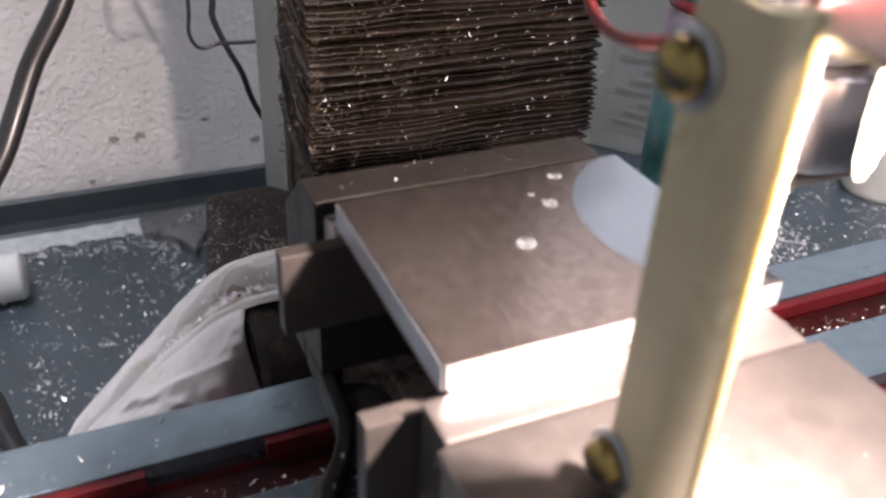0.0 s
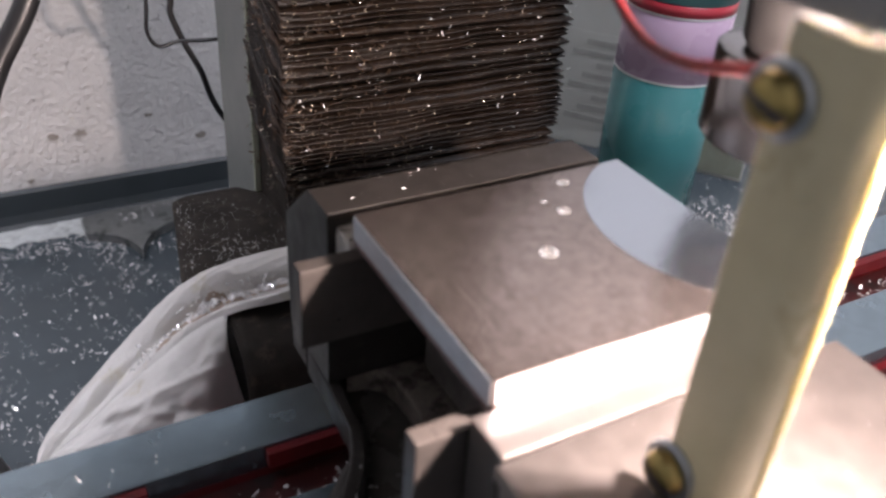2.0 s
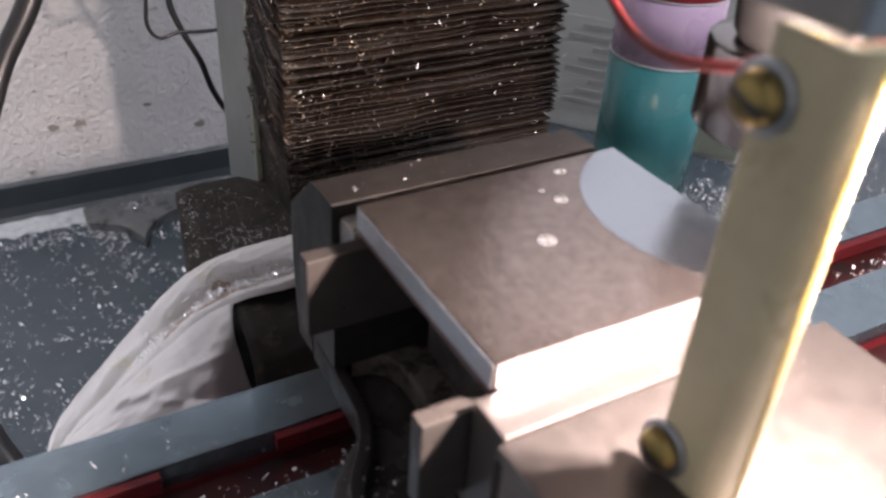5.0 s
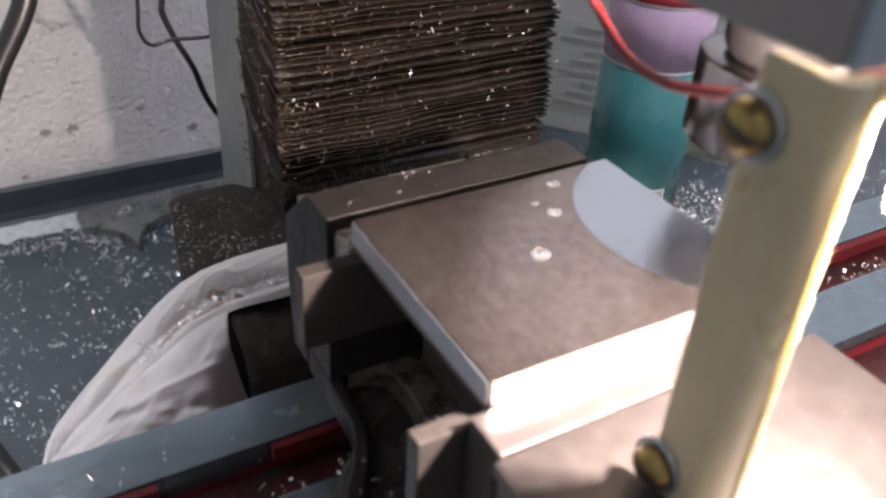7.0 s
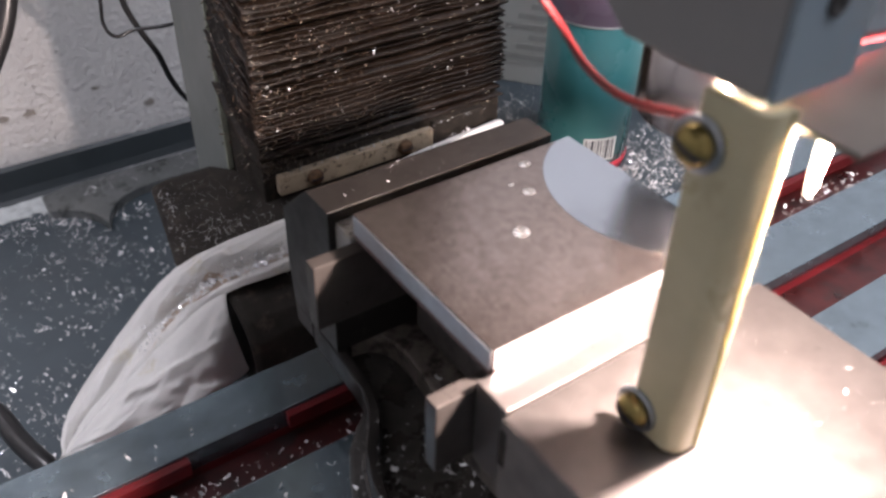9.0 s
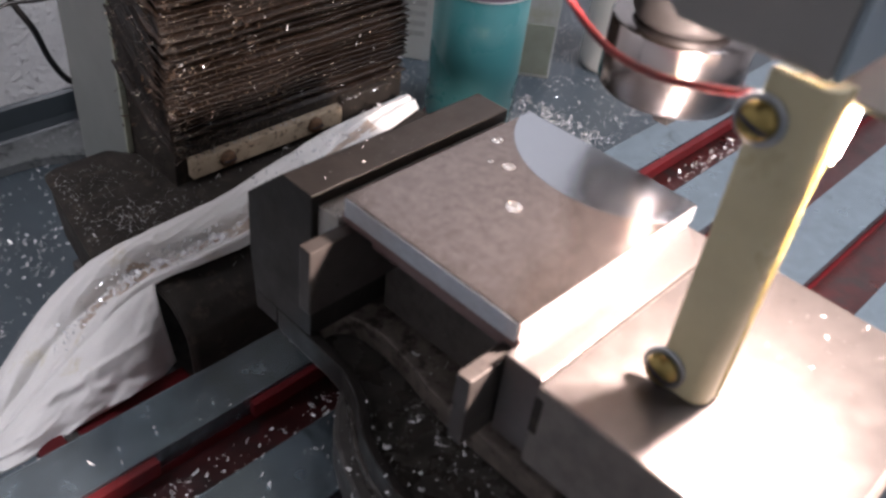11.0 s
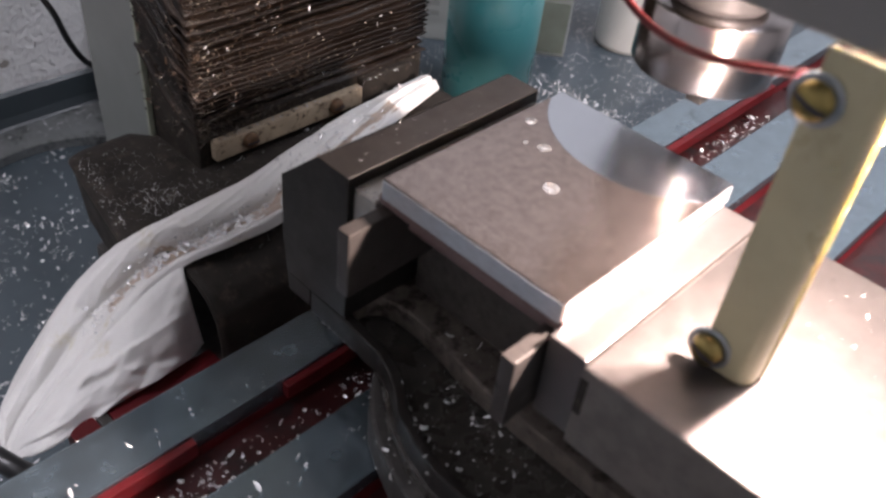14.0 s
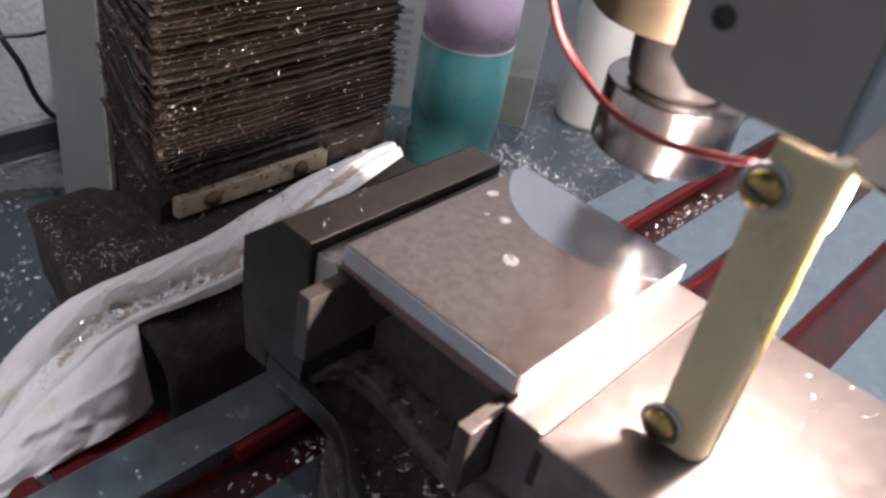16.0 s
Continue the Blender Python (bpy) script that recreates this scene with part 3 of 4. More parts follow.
RIM_OUT = [(-0.0022, 0.1180), (-0.0026, 0.103), (-0.0034, 0.087), (-0.0042, 0.073), (-0.0072, 0.064), (-0.0110, 0.0565), (-0.0180, 0.0465), (-0.0228, 0.034), (-0.0262, 0.020), (-0.0284, -0.08)]
part("body_rim", prism(RIM_OUT + RIM_IN[::-1], "z", 0.0260, 0.0382, 0.0008), M_FJAW, vise, "worn upper rim of the vise body")
FLOOR_EDGE = [(0.0060, 0.1005), (0.0141, 0.0998), (0.0190, 0.0955), (0.0210, 0.0890), (0.0216, 0.0788), (0.0200, 0.0618), (0.0165, 0.0454), (0.0150, 0.030), (0.0150, -0.08)]
part("body_floor", prism(FLOOR_EDGE + [(0.0995, -0.08), (0.0995, 0.1005)], "z", 0.0260, 0.0372, 0.0012), M_VFLOOR, vise, "worn floor between the slides")
part("bed", box(0.034, 0.046, -0.075, 0.0925, 0.0375, BED, 0.0015), M_VISE, vise)
part("bed", box(0.062, 0.0995, -0.075, 0.0925, 0.0375, BED, 0.0015), M_VISE, vise)
part("fixed_jaw", prism([(0.0955, 0.0388), (0.0955, 0.1088), (0.0957, 0.109), (0.1125, 0.109), (0.1138, 0.1083), (0.1355, 0.0885), (0.1358, 0.060), (0.1334, 0.0388)], "x", -0.0025, 0.1035, 0.0003), M_FJAW, vise)
part("jaw_cheek", prism([(0.1182, 0.0386), (0.1333, 0.0386), (0.1325, 0.0290), (0.1182, 0.0290)], "x", -0.0025, 0.030, 0.0004), M_FJAW, vise)
part("jaw_plate", prism([(0.0835, 0.0755), (0.0835, 0.1035), (0.0845, 0.1045), (0.0950, 0.1045), (0.0950, 0.0755)], "x", 0.0, 0.101, 0.0006), M_STEEL, vise, "ground steel jaw plate")
part("jaw_plate", box(-0.0060, 0.0955, -0.0149, -0.0008, 0.0755, 0.109, 0.0006), M_JAWTOP, vise, "ground steel jaw plate")
part("moving_jaw", prism([(-0.0155, 0.0755), (-0.0155, 0.1082), (-0.0165, 0.1092), (-0.098, 0.1092), (-0.100, 0.1077), (-0.100, 0.0755)], "x", -0.0085, 0.0985, 0.0007), M_JAWSIDE, vise, "dark steel moving jaw")
part("jaw_top", box(-0.0079, 0.0979, -0.0975, -0.0166, 0.1090, 0.1095, 0.0002), M_JAWDULL, vise, "darker top of the moving jaw")
# black solids that paint the shade inside the end slot and the gap
part("jaw_slot", box(-0.0088, -0.0075, -0.0185, -0.0156, 0.0900, 0.1050, 0.0003), M_RUBBER, vise, "black block for the shade of a slot in the end of the moving jaw")
part("jaw_gap", box(-0.0045, 0.0955, -0.01535, -0.01505, 0.0755, 0.1065), M_INK, vise, "black strip for the shade in the gap behind the jaw plate")

bar_group = "parallels under the plate"
for y0, y1 in ((0.0755, 0.0815), (0.0005, 0.0062)):
    p = tagged(part("parallel_bar", box(-0.0190, 0.097, y0, y1, BED + 0.0002, 0.1040, 0.0005), M_PARALLEL), "ground steel parallel bar standing on the vise bed", "parallel bar", bar_group)

# ---- workpiece ----
plate = thing("aluminium_plate", (0.05, 0.04, 0.105), "scratched aluminium plate clamped in the vise, partly milled", "metal plate")
part("slab", box(0.0, 0.0985, 0.0, 0.0805, 0.1086, 0.1170, 0.0004), M_PLATE, plate)
part("edge_face", box(-0.0004, 0.0, 0.0006, 0.0800, 0.1089, 0.1164), M_PLATE_SIDE, plate, "pale edge of the plate")
# pale strip whose colour carries the lamp's glare on the front face
part("front_edge_face", box(0.0006, 0.0979, -0.0004, 0.0, 0.1097, 0.1164), M_PLATE_SIDE, plate, "front edge of the plate, coloured pale for the lamp glare")
# web and boss are darker and browner than the slab above
part("web", box(0.0085, 0.0960, 0.0068, 0.0748, 0.0935, 0.1040, 0.0006), M_BOSS, plate, "brown web under the plate")
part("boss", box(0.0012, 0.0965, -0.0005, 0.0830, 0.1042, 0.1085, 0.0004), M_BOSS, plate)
outline = []
for i in range(41):
    a = math.radians(92 + 172 * i / 40)
    outline.append((0.1105 + 0.0475 * math.cos(a), 0.0365 + 0.0475 * math.sin(a)))
outline = [(min(x, 0.0982), min(max(y, 0.0003), 0.0802)) for x, y in outline]
clean = [outline[0]]
for q in outline[1:]:
    if (Vector(q) - Vector(clean[-1])).length > 0.0005:
        clean.append(q)
if clean[-1][0] < 0.098:
    clean.append((0.0982, 0.0003))
part("milled_area", prism(clean, "z", 0.1169, 0.11715), M_MILLED, plate, "bright freshly milled area")

# ---- lamp bracket ----
BX0, BX1, BY0, BY1 = 0.0195, 0.0252, -0.0522, -0.0360
bracket = thing("lamp_bracket", (0.026, -0.0425, 0.21), "cream plastic lamp bracket with two brass screws", "bracket")
corner = [(BX0 + 0.005 - 0.005 * math.cos(a), BY0 + 0.005 - 0.005 * math.sin(a)) for a in [radians(90 * i / 8) for i in range(9)]]
inner = [(BX0 + 0.005 - 0.002 * math.cos(a), BY0 + 0.005 - 0.002 * math.sin(a)) for a in [radians(90 * i / 5) for i in range(6)]]
part("upright", prism([(BX0, BY1)] + corner + [(BX1 + 0.002, BY0), (BX1 + 0.002, BY0 + 0.003)] + inner[::-1] + [(BX0 + 0.003, BY1)], "z", 0.1102, 0.2105, 0.0004), M_CREAM, bracket)
part("edge_lip", box(BX1 + 0.0021, BX1 + 0.0033, BY0 - 0.0007, BY0 + 0.0030, 0.1102, 0.2105, 0.0004), M_CREAM, bracket, "thin moulded lip along the edge")
for z in (0.1985, 0.117):
    w = part("washer", turned([(0.0066, 0.0), (0.0066, 0.0009), (0.0061, 0.0012)], (BX0, -0.0380, z), (-1, 0, 0), 32), M_ZINC, bracket, "zinc plated washer")
    s = part("screw", turned([(0.0050, 0.0012), (0.0050, 0.0022), (0.0043, 0.0038), (0.0028, 0.0047), (0.0010, 0.0050)], (BX0, -0.0380, z), (-1, 0, 0), 32), M_BRASS, bracket, "slotted brass screw", True)
    def groove(u, v, z=z):
        r, c = -0.0047 + 0.0094 * u, 0.0013 * (v - 0.5)
        a = abs(r)
        h = 0.0050 - 0.0003 * a / 0.0028 if a < 0.0028 else (0.0047 - 0.0009 * (a - 0.0028) / 0.0015 if a < 0.0043 else 0.0038 - 0.0014 * (a - 0.0043) / 0.0006)
        d, e = math.cos(radians(18)), math.sin(radians(18))
        return (BX0 - h - 0.00012, -0.0380 - r * d + c * e, z - r * e - c * d)
    part("slot", sheet(groove, 14, 1, 0.0001), M_INK, s)
block = thing("head_block", (0.035, -0.0265, 0.21), "grey painted head block carrying the lamp bracket", "machine head")
part("block", prism([(-0.0480, 0.2110), (-0.0095, 0.2110), (-0.0025, 0.2165), (-0.0025, 0.46), (-0.0480, 0.46)], "x", 0.0225, 0.048, 0.0008), M_HEAD, block)
part("front_cover", box(0.0225, 0.048, -0.0500, -0.0482, 0.2115, 0.46, 0.0006), M_HEADBLUE, block, "blue-grey painted front cover")
for at, ax in (((0.0225, -0.0126, 0.2305), (-1, 0, 0)), ((0.0340, -0.0500, 0.2300), (0, -1, 0))):
    part("cap_screw", turned([(0.0030, -0.0005), (0.0030, 0.0006), (0.0016, 0.0006), (0.0014, 0.0002)], at, ax, 20), M_SPINDLE, block, "dark socket screw")
tagged(part("red_wire", tube([(0.0215, -0.0320, 0.2020), (0.0258, -0.0273, 0.1985), (0.0309, -0.0058, 0.1912), (0.0390, 0.0164, 0.1880), (0.0435, 0.0335, 0.1930), (0.0380, 0.0435, 0.2080), (0.035, 0.0495, 0.235), (0.035, 0.0515, 0.30)], 0.00115), M_REDWIRE, smooth=True), "thin red wire running from the lamp bracket", "wire", "lamp wires")
tagged(part("red_wire", tube([(0.0340, -0.0405, 0.2035), (0.044, -0.0370, 0.2075), (0.06, -0.0360, 0.2090), (0.085, -0.0360, 0.2070), (0.11, -0.0360, 0.2030)], 0.00115), M_REDWIRE, smooth=True), "thin red wire running to the lamp", "wire", "lamp wires")
lamp = thing("halogen_lamp", LAMP, "small lit halogen lamp in a brown shade under the machine head", "lamp")
part("bulb", turned([(0.0005, -0.0140), (0.0011, -0.0110), (0.0015, -0.004), (0.0015, 0.005), (0.0010, 0.0095)], (0.0490, -0.0487, 0.1945), (0, 0, 1), 20), M_BULB, lamp, "glowing glass capsule", True)
def shade(u, v):
    a = radians(-150 + 120 * u)
    r = 0.030 + 0.004 * (1 - v)
    return (0.094 + r * math.cos(a), -0.050 + 0.6 * r * math.sin(a), 0.186 + 0.075 * v)
part("cap", box(0.0302, 0.108, -0.066, -0.0395, 0.2048, 0.2064, 0.0005), M_SHADE, lamp, "flat brown cover over the bulb")
part("shade", sheet(shade, 24, 4, 0.0012), M_SHADE, lamp, "brown enamelled shade", True)

head = thing("machine_headstock", (0.12, 0.12, 0.4605), "grey painted headstock casting over the vise, with added unseen blocks that cast shade", "headstock")
part("head_casting", box(-0.02, 0.30, -0.10, 0.341, 0.4605, 0.85, 0.006), M_HEAD, head)
# three unseen boxes, added to keep the overhead light off wall and table
part("rear_motor", box(-0.20, 0.235, 0.4125, 0.60, 0.4605, 0.80, 0.008), M_HEAD, head)
part("motor_cover", box(-0.30, -0.1854, -0.22, 0.085, 0.4605, 0.80, 0.008), M_HEAD, head)
part("motor_housing", box(-0.185, -0.0202, -0.22, 0.250, 0.4605, 0.80, 0.008), M_HEAD, head)

# ---- spindle ----
SX, SY = 0.122, 0.040
spindle = thing("spindle", (SX, SY, 0.2), "dark spindle with a polished steel fly cutter over the plate", "spindle")
part("flange", turned([(0.030, 0.196), (0.031, 0.197), (0.031, 0.212), (0.030, 0.213)], (SX - 0.012, SY, 0), steps=96), M_BRONZE, spindle, "bronze coloured flange")
part("nose", turned([(0.0175, 0.1659), (0.0195, 0.169), (0.0205, 0.180), (0.0205, 0.1955)], (SX + 0.005, SY, 0), steps=48), M_SPINDLE, spindle, "", True)
part("cutter_body", turned([(0.0262, 0.1375), (0.0275, 0.1390), (0.0275, 0.1645), (0.0265, 0.1655), (0.018, 0.1658)], (0, 0, 0), steps=72), M_POLISH, spindle, "turned steel cutter body", True).matrix_basis = Matrix.Translation((SX + 0.007, SY, 0))
part("quill", turned([(0.036, 0.2135), (0.036, 0.46)], (SX, SY, 0), steps=48), M_HEAD, spindle, "grey painted quill")
part("tool_bit", box(SX + 0.010, SX + 0.047, SY - 0.0035, SY + 0.0035, 0.120, 0.1374, 0.0005), M_SPINDLE, spindle, "square cutting bit")

# ---- things behind ----
BASE = -0.112
CX, CY, R = 0.372, 0.341, 0.0400
can = thing("spray_can", (CX, CY, BASE), "spray can with a teal and lilac label and a barcode", "spray can")
for name, r, z0, z1, mat, label in [
        ("bottom_ring", R + 0.0006, -0.1118, -0.1040, M_REDLABEL, "red bottom ring"), ("lower_label", R, -0.1039, 0.0200, M_TEAL, "teal lower label"),
        ("label_line", R + 0.0003, 0.0201, 0.0214, M_WHITEP, "white line"), ("upper_label", R, 0.0215, 0.0690, M_PINK, "lilac upper label"),
        ("label_line", R + 0.0003, 0.0691, 0.0704, M_WHITEP, "white line"), ("red_band", R + 0.0002, 0.0705, 0.0785, M_REDLABEL, "red band"), ("top_label", R, 0.0786, 0.150, M_TEAL, "teal shoulder")]:
    part(name, turned([(r - 0.0008, z0), (r, z0 + 0.0003), (r, z1 - 0.0003), (r - 0.0008, z1)], (CX, CY, 0), steps=64), mat, can, label, True)


def curved_mark(a0, a1, z0, z1, r):
    def f(u, v):
        a = radians(a0 + (a1 - a0) * u)
        return (CX + r * math.cos(a), CY + r * math.sin(a), z0 + (z1 - z0) * v)
    return f


bar_panel = part("barcode_panel", sheet(curved_mark(228, 270, -0.099, -0.077, R + 0.0004), 12, 1, 0.0002), M_WHITEP, can, "white barcode panel")
for a, w in [(230, 2), (234, 1), (237, 3), (242, 1), (245, 2), (249, 1.5), (253, 1), (256, 3), (261, 1), (264, 2)]:
    part("print_bar", sheet(curved_mark(a, a + w, -0.0975, -0.0785, R + 0.0008), 2, 1, 0.0002), M_INK, bar_panel)


def container(name, x, y, r, h, label):
    c = thing(name, (x, y, BASE), label, "container")
    part("body", turned([(r * 0.94, BASE + 0.0002), (r, BASE + 0.006), (r, h - 0.006), (r * 0.96, h)], (x, y, 0), steps=48), M_WHITEP, c, "", True)
    part("cap", turned([(r * 0.5, h + 0.0002), (r * 0.5, h + 0.02)], (x, y, 0), steps=32), M_WHITEP, c, "", True)
    return c


container("plastic_container", 0.592, 0.335, 0.035, 0.12, "white plastic container standing among the chips")
carton = thing("white_box", (0.505, 0.352, BASE), "white cardboard box with grey printed labels behind the spray can", "box")
CARTON = Matrix.Translation((0.505, 0.352, 0)) @ Matrix.Rotation(math.atan2(0.78, -0.62), 4, "Z")


def carton_part(name, bm, mat, parent, label=""):
    """A piece of the box, given along its front (x), from its front to the outside (y), and up."""
    bm.transform(CARTON)
    return part(name, bm, mat, parent, label)


carton_part("body", box(0.0, 0.21, -0.08, 0.0, BASE + 0.0002, 0.12, 0.0015), M_CARTON, carton)
carton_part("lower_label", box(0.002, 0.050, 0.0002, 0.0008, BASE + 0.004, -0.055), M_OLIVE, carton, "dark olive printed label")
carton_label = carton_part("side_label", box(0.125, 0.180, 0.0002, 0.0006, -0.090, 0.000), M_CARTON, carton, "pale label with lines of small print")
for k in range(8):
    carton_part("print_bar", box(0.130, 0.174 - 0.012 * (k % 3), 0.0007, 0.0010, -0.085 + 0.0105 * k, -0.0795 + 0.0105 * k), M_GREYINK, carton_label)

# cables on the wall and by the tray
tagged(part("power_cable", tube([(0.0135, 0.44, 0.14), (0.0125, 0.44, 0.075), (0.0108, 0.44, 0.053), (0.0172, 0.44, 0.0425), (0.030, 0.44, 0.0445), (0.048, 0.43, 0.047), (0.066, 0.43, 0.048)], 0.0013), M_BLACK, smooth=True), "thin black cable looped beside the machine column", "cable", "cables by the column")
tagged(part("power_cable", tube([(0.031, 0.445, 0.14), (0.029, 0.445, 0.075), (0.0278, 0.445, 0.062), (0.0345, 0.445, 0.042), (0.044, 0.445, 0.021), (0.0502, 0.445, -0.001), (0.060, 0.445, -0.020), (0.075, 0.445, -0.03)], 0.0021), M_BLACK, smooth=True), "black cable hanging beside the machine column", "cable", "cables by the column")
hose = thing("air_hose", (-0.118, 0.262, 0.0), "thick glossy black hose with a yellow band", "hose")
part("tube", tube([(-0.050, 0.318, 0.150), (-0.0630, 0.3106, 0.1176), (-0.0810, 0.3045, 0.091), (-0.0915, 0.2973, 0.072), (-0.1035, 0.2867, 0.0512), (-0.122, 0.277, 0.028), (-0.143, 0.270, -0.005), (-0.142, 0.262, -0.045), (-0.130, 0.240, -0.056), (-0.124, 0.216, -0.060), (-0.114, 0.192, -0.066), (-0.098, 0.178, -0.09)], 0.0054), M_BLACK, hose, "", True)
part("band", turned([(0.0062, -0.004), (0.0066, -0.003), (0.0066, 0.003), (0.0062, 0.004)], (-0.1365, 0.2515, -0.0510), (-0.45, 0.80, 0.38), 24), M_YELLOW, hose, "yellow band", True)
tagged(part("white_pipe", turned([(0.022, 0.0), (0.024, 0.003), (0.024, 0.16), (0.022, 0.163)], (-0.145, 0.675, -0.253), (-0.96, 0.05, -0.02), 32), M_WHITEP, smooth=True), "short white plastic pipe lying on the tray", "pipe")


# ---- chips ----
def chips(name, places, size, label, rng, mat=M_CHIP):
    """Small curled shavings, each a bent and twisted strip of eight faces."""
    verts, faces = [], []
    for p in places:
        L = size * rng.choice((0.45, 0.6, 0.8, 1.0, 1.3, 1.9))
        w = L * rng.uniform(0.10, 0.30)
        bend = rng.choice((0.8, 1.4, 2.0, 2.8, 3.8, 5.0)) * rng.uniform(0.8, 1.2)
        twist = rng.uniform(-0.7, 0.7)
        rise = L * rng.uniform(0.15, 0.35) / max(1.0, 0.6 * bend)
        m = Matrix.Translation(Vector(p) + Vector((0, 0, 0.3 * w))) @ Euler((rng.uniform(-0.9, 0.9), rng.uniform(-0.9, 0.9), rng.uniform(0, 6.283))).to_matrix().to_4x4()
        b = len(verts)
        for i in range(9):
            f = i / 4 - 1
            a = f * bend
            h = w * 0.5 * (1 - 0.6 * abs(f))
            for side in (-1, 1):
                verts.append(m @ Vector((L * 0.5 * (math.sin(a) / max(bend, 1.0) + 0.12 * f), side * h * math.cos(twist * a) + 0.3 * twist * w * a, rise * (1 - math.cos(a)) + side * h * math.sin(twist * a))))
        for i in range(8):
            faces.append((b + 2 * i, b + 2 * i + 1, b + 2 * i + 3, b + 2 * i + 2))
    me = bpy.data.meshes.new(name)
    me.from_pydata([tuple(v) for v in verts], [], faces)
    me.materials.append(mat)
    return tagged(new(name, me), label, "metal chips", kind="stuff")


rng = random.Random(5)


def clustered(n, x0, x1, y0, y1, zf, clumps, spread, keep=lambda x, y: True):
    centres = [(rng.uniform(x0, x1), rng.uniform(y0, y1)) for _ in range(clumps)]
    out = []
    while len(out) < n:
        if rng.random() < 0.7:
            cx, cy = rng.choice(centres)
            x, y = rng.gauss(cx, spread), rng.gauss(cy, spread)
        else:
            x, y = rng.uniform(x0, x1), rng.uniform(y0, y1)
        if x0 < x < x1 and y0 < y < y1 and keep(x, y):
            out.append((x, y, zf(x, y)))
    return out


chips("tray_chips", clustered(3600, -0.24, 0.14, 0.28, 0.785, lambda x, y: FLOOR + 0.0005, 260, 0.007), 0.0047, "bright curled aluminium chips on the tray", rng)
chips("rim_chips", clustered(1100, -0.30, 0.045, 0.705, 0.770, lambda x, y: FLOOR + 0.0015, 80, 0.010, lambda x, y: y > 0.735 or x > -0.03), 0.0040, "bright chips drifted along the tray rim", rng)
chips("plate_chips", clustered(190, 0.0, 0.20, 0.705, 0.786, lambda x, y: FLOOR + 0.0125, 30, 0.010, lambda x, y: y > 0.752), 0.0036, "bright chips lying on the pierced plate", rng)
chips("base_chips", clustered(4800, 0.25, 0.66, 0.15, 0.50, lambda x, y: BASE + 0.0005, 110, 0.013, lambda x, y: (x - CX) ** 2 + (y - CY) ** 2 > 0.0018), 0.0027, "bright aluminium chips heaped on the machine base", rng)
chips("base_chips", clustered(5200, 0.245, 0.46, 0.150, 0.34, lambda x, y: BASE + 0.0012, 60, 0.012, lambda x, y: (x - CX) ** 2 + (y - CY) ** 2 > 0.0018), 0.0033, "bright aluminium chips heaped behind the table", rng)
dust = clustered(240, -0.034, 0.03, -0.02, 0.070, lambda x, y: 0.0375 if x > 0.022 else (0.0261 if x > -0.002 - 0.6 * max(0.0, 0.062 - y) else (0.0385 if x > -0.004 - 0.6 * max(0.0, 0.062 - y) else 0.0193)), 60, 0.005)
dust += clustered(50, -0.13, -0.003, 0.053, 0.139, lambda x, y: 0.0003, 40, 0.005, lambda x, y: not 0.085 < y < 0.113)
dust += clustered(30, 0.0, 0.10, 0.097, 0.1115, lambda x, y: 0.1092, 30, 0.005) + clustered(60, 0.0, 0.098, -0.09, -0.018, lambda x, y: 0.1097, 30, 0.006)
chips("metal_dust", dust, 0.0007, "fine metal dust on the vise and table", rng)
chips("slot_chips", clustered(800, -0.14, 0.40, 0.086, 0.112, lambda x, y: -0.0155, 40, 0.008, lambda x, y: y < 0.108 and not 0.02 < x < 0.13), 0.0029, "aluminium chips lying in the red T-slot", rng)
chips("table_chips", clustered(24, -0.13, -0.005, 0.053, 0.139, lambda x, y: 0.0003, 26, 0.006, lambda x, y: not 0.085 < y < 0.113), 0.0036, "scattered aluminium chips on the table", rng)
chips("vise_chips", clustered(150, -0.030, 0.03, 0.0, 0.070, lambda x, y: 0.0375 if x > 0.022 else (0.0261 if x > -0.002 - 0.6 * max(0.0, 0.062 - y) else (0.0385 if x > -0.004 - 0.6 * max(0.0, 0.062 - y) else 0.0193)), 24, 0.006), 0.0034, "scattered aluminium chips on the vise", rng)
chips("cover_chips", clustered(2600, -0.017, 0.09, 0.200, 0.345, lambda x, y: cover_z(y) + 0.0012, 70, 0.009, lambda x, y: (y < 0.338 or x < 0.036) and x > 0.2 * (y - 0.352) and (y > 0.25 or (y < 0.215 and x > -0.005 and rng.random() < 0.12))), 0.0012, "fine aluminium chips on the rubber cover", rng)
cl = []
for _ in range(760):
    u = rng.uniform(0.30, 0.97)
    if rng.random() < 0.5:
        u = rng.choice((0.475, 0.54, 0.595, 0.65)) + rng.gauss(0, 0.012)
    x, y, z = cloth(u, min(0.50, max(0.04, rng.gauss(0.34, 0.10))) if u < 0.74 else rng.uniform(0.3, 0.8))
    cl.append((x - 0.0006, y - 0.0008, z + 0.0026))
chips("rag_chips", cl, 0.0037, "aluminium chips caught in a fold of the rag", rng)
bl = []
for _ in range(2600):
    k = rng.randrange(58)
    z = 0.004 + k * PITCH + rng.uniform(-0.002, 0.003)
    if rng.random() < 0.12:
        bl.append((0.0455 + rng.uniform(-0.003, 0.002), rng.uniform(0.29, 0.338), z))
    else:
        bl.append((0.05 + 0.182 * rng.random() ** 1.5, 0.2855 + rng.uniform(-0.003, 0.002), z))
big = [(0.05 + 0.182 * rng.random() ** 1.1, 0.2825, 0.01 + 0.27 * rng.random()) for _ in range(330)]
crust = []
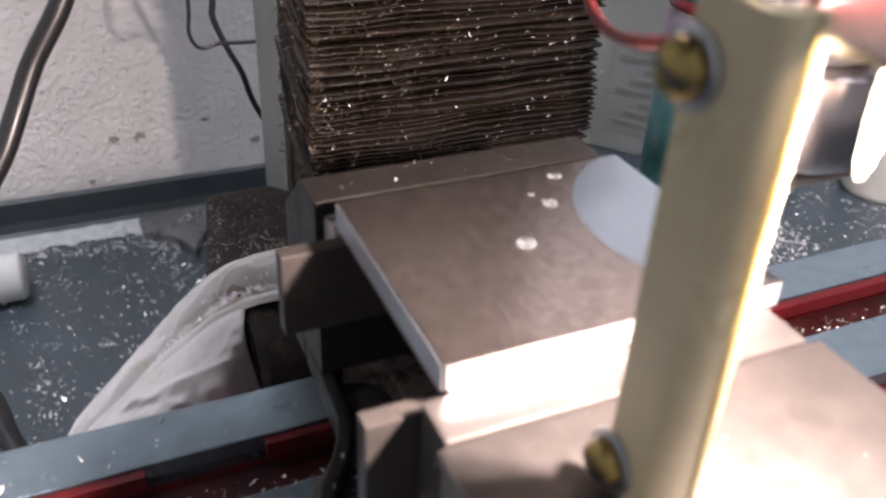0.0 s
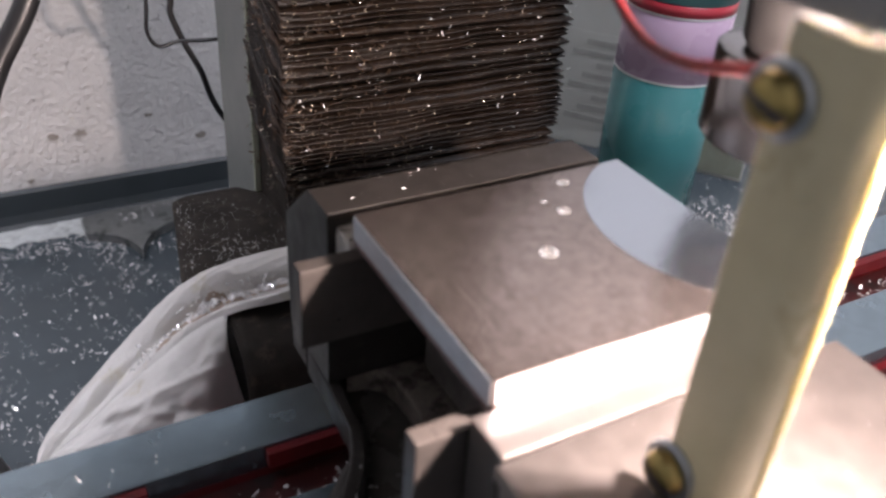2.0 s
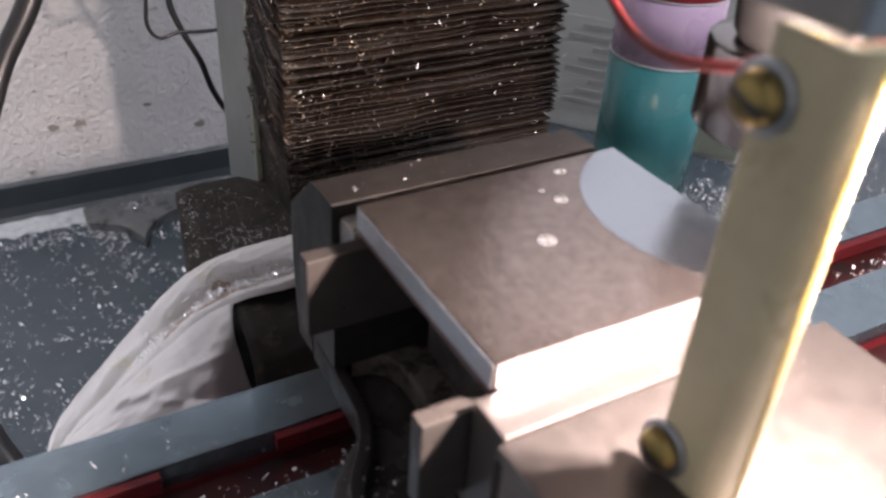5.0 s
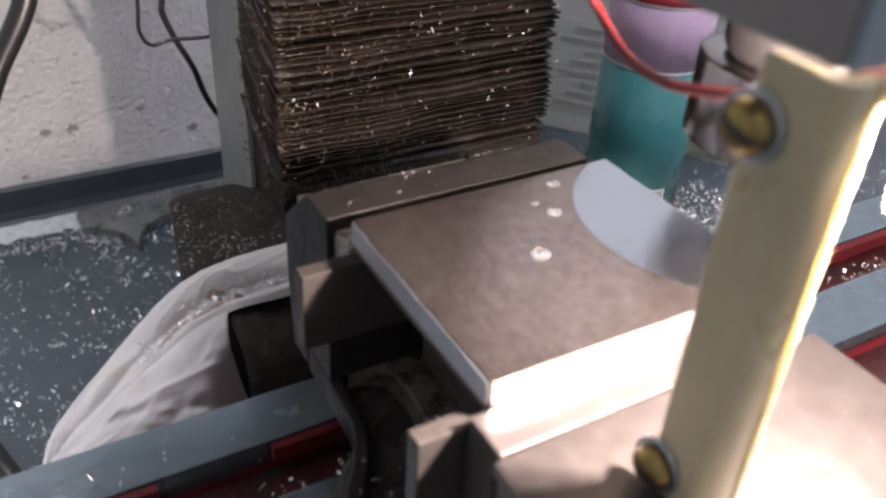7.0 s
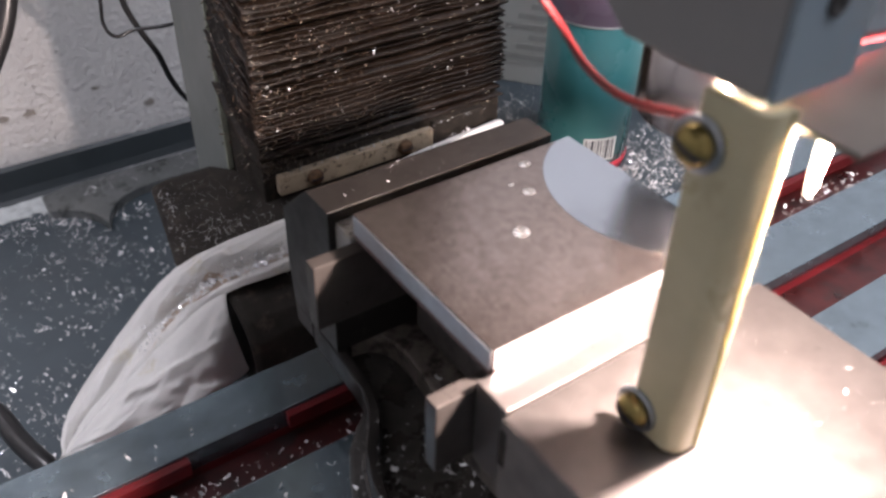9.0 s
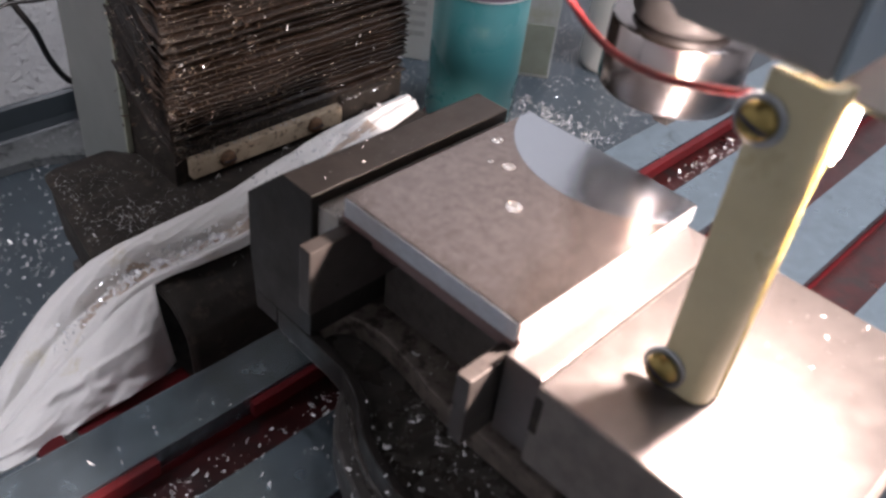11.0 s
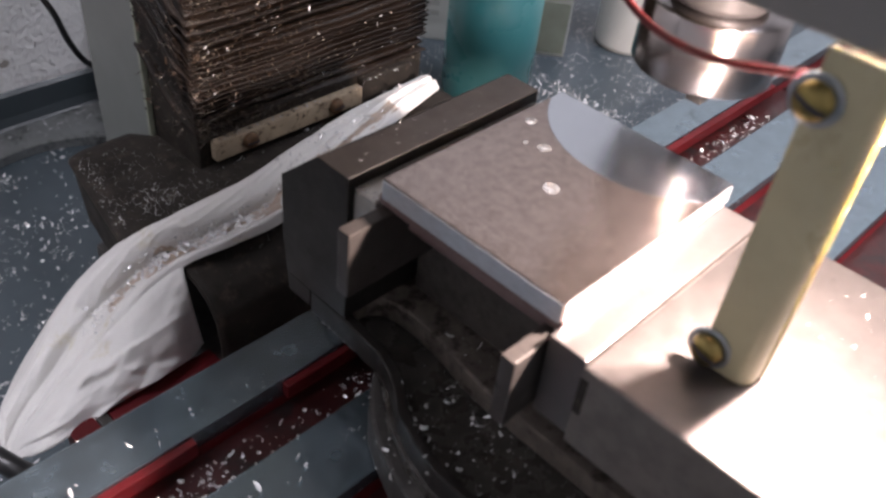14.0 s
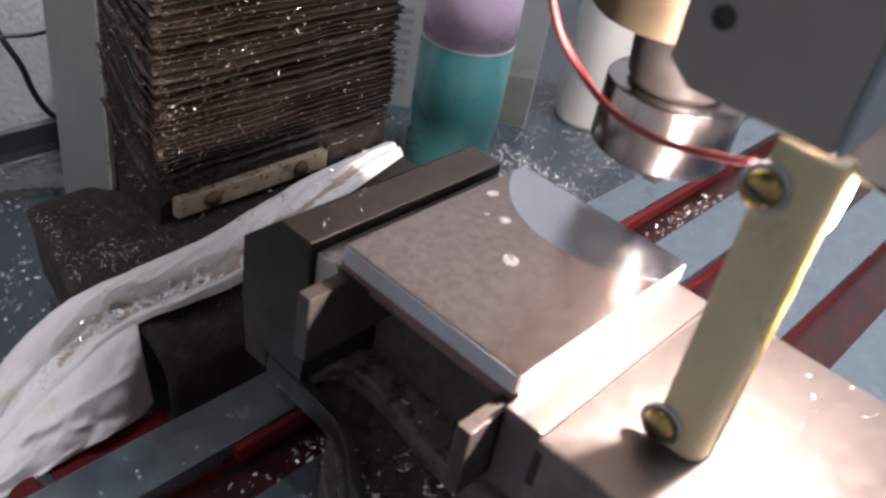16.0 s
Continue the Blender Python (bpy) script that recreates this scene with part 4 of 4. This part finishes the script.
for _ in range(1900):
    d = rng.random() ** 1.6 * 0.085
    crust.append((0.048 + d, 0.2848 - rng.uniform(0.0, 0.002), 0.27 * rng.random() ** 1.3))
for _ in range(500):
    crust.append((0.0440 + rng.uniform(-0.002, 0.001), rng.uniform(0.288, 0.338), rng.uniform(0.0, 0.27)))
chips("bellows_crust", crust, 0.0034, "brown oily crust on the corner of the bellows", rng, M_CRUST)
bar_chips = [(rng.uniform(0.055, 0.22), 0.2815 + rng.uniform(-0.001, 0.001), rng.choice((-0.0175, 0.0022)) + rng.uniform(-0.001, 0.002)) for _ in range(110)]
chips("bar_chips", bar_chips, 0.0022, "oily chips stuck along the clamp bar", rng)
chips("bellows_chips", big, 0.0027, "larger bright chips stuck to the oily bellows", rng)
chips("bellows_chips", bl, 0.0016, "oily aluminium chips stuck to the bellows", rng, M_OILCHIP)
chips("jaw_chips", clustered(18, 0.0, 0.10, -0.08, -0.02, lambda x, y: 0.1098, 10, 0.006) + clustered(6, 0.0, 0.10, 0.097, 0.112, lambda x, y: 0.1093, 6, 0.006), 0.0011, "a few chips on the vise jaws", rng)

# drops of coolant on the plate
M_DROP = material("coolant_drop", (0.9, 0.9, 0.9), 0.04, vary=0.01, transmission=0.96, bump=0.0, spread=0.02)


def drop(x, y, r):
    bm = turned([(r, 0.0), (r * 0.97, r * 0.06), (r * 0.80, r * 0.14), (r * 0.5, r * 0.19), (r * 0.15, r * 0.21)], (0, 0, 0), steps=20)
    for v in bm.verts:
        v.co.x *= 1 + 0.25 * noise.noise((v.co.x / r + x * 90, v.co.y / r, 0))
        v.co.y *= 1 + 0.25 * noise.noise((v.co.x / r, v.co.y / r + y * 90, 4))
    bmesh.ops.translate(bm, vec=(x, y, 0.11702), verts=bm.verts)
    return tagged(part("coolant_drop", bm, M_DROP, smooth=True), "clear drop of coolant on the aluminium plate", "drop", "drops on the plate")


for x, y, r in [(0.0602, 0.0583, 0.0026), (0.0425, 0.0403, 0.0032), (0.0706, 0.0735, 0.0024), (0.0575, 0.0650, 0.0012)]:
    drop(x, y, r)
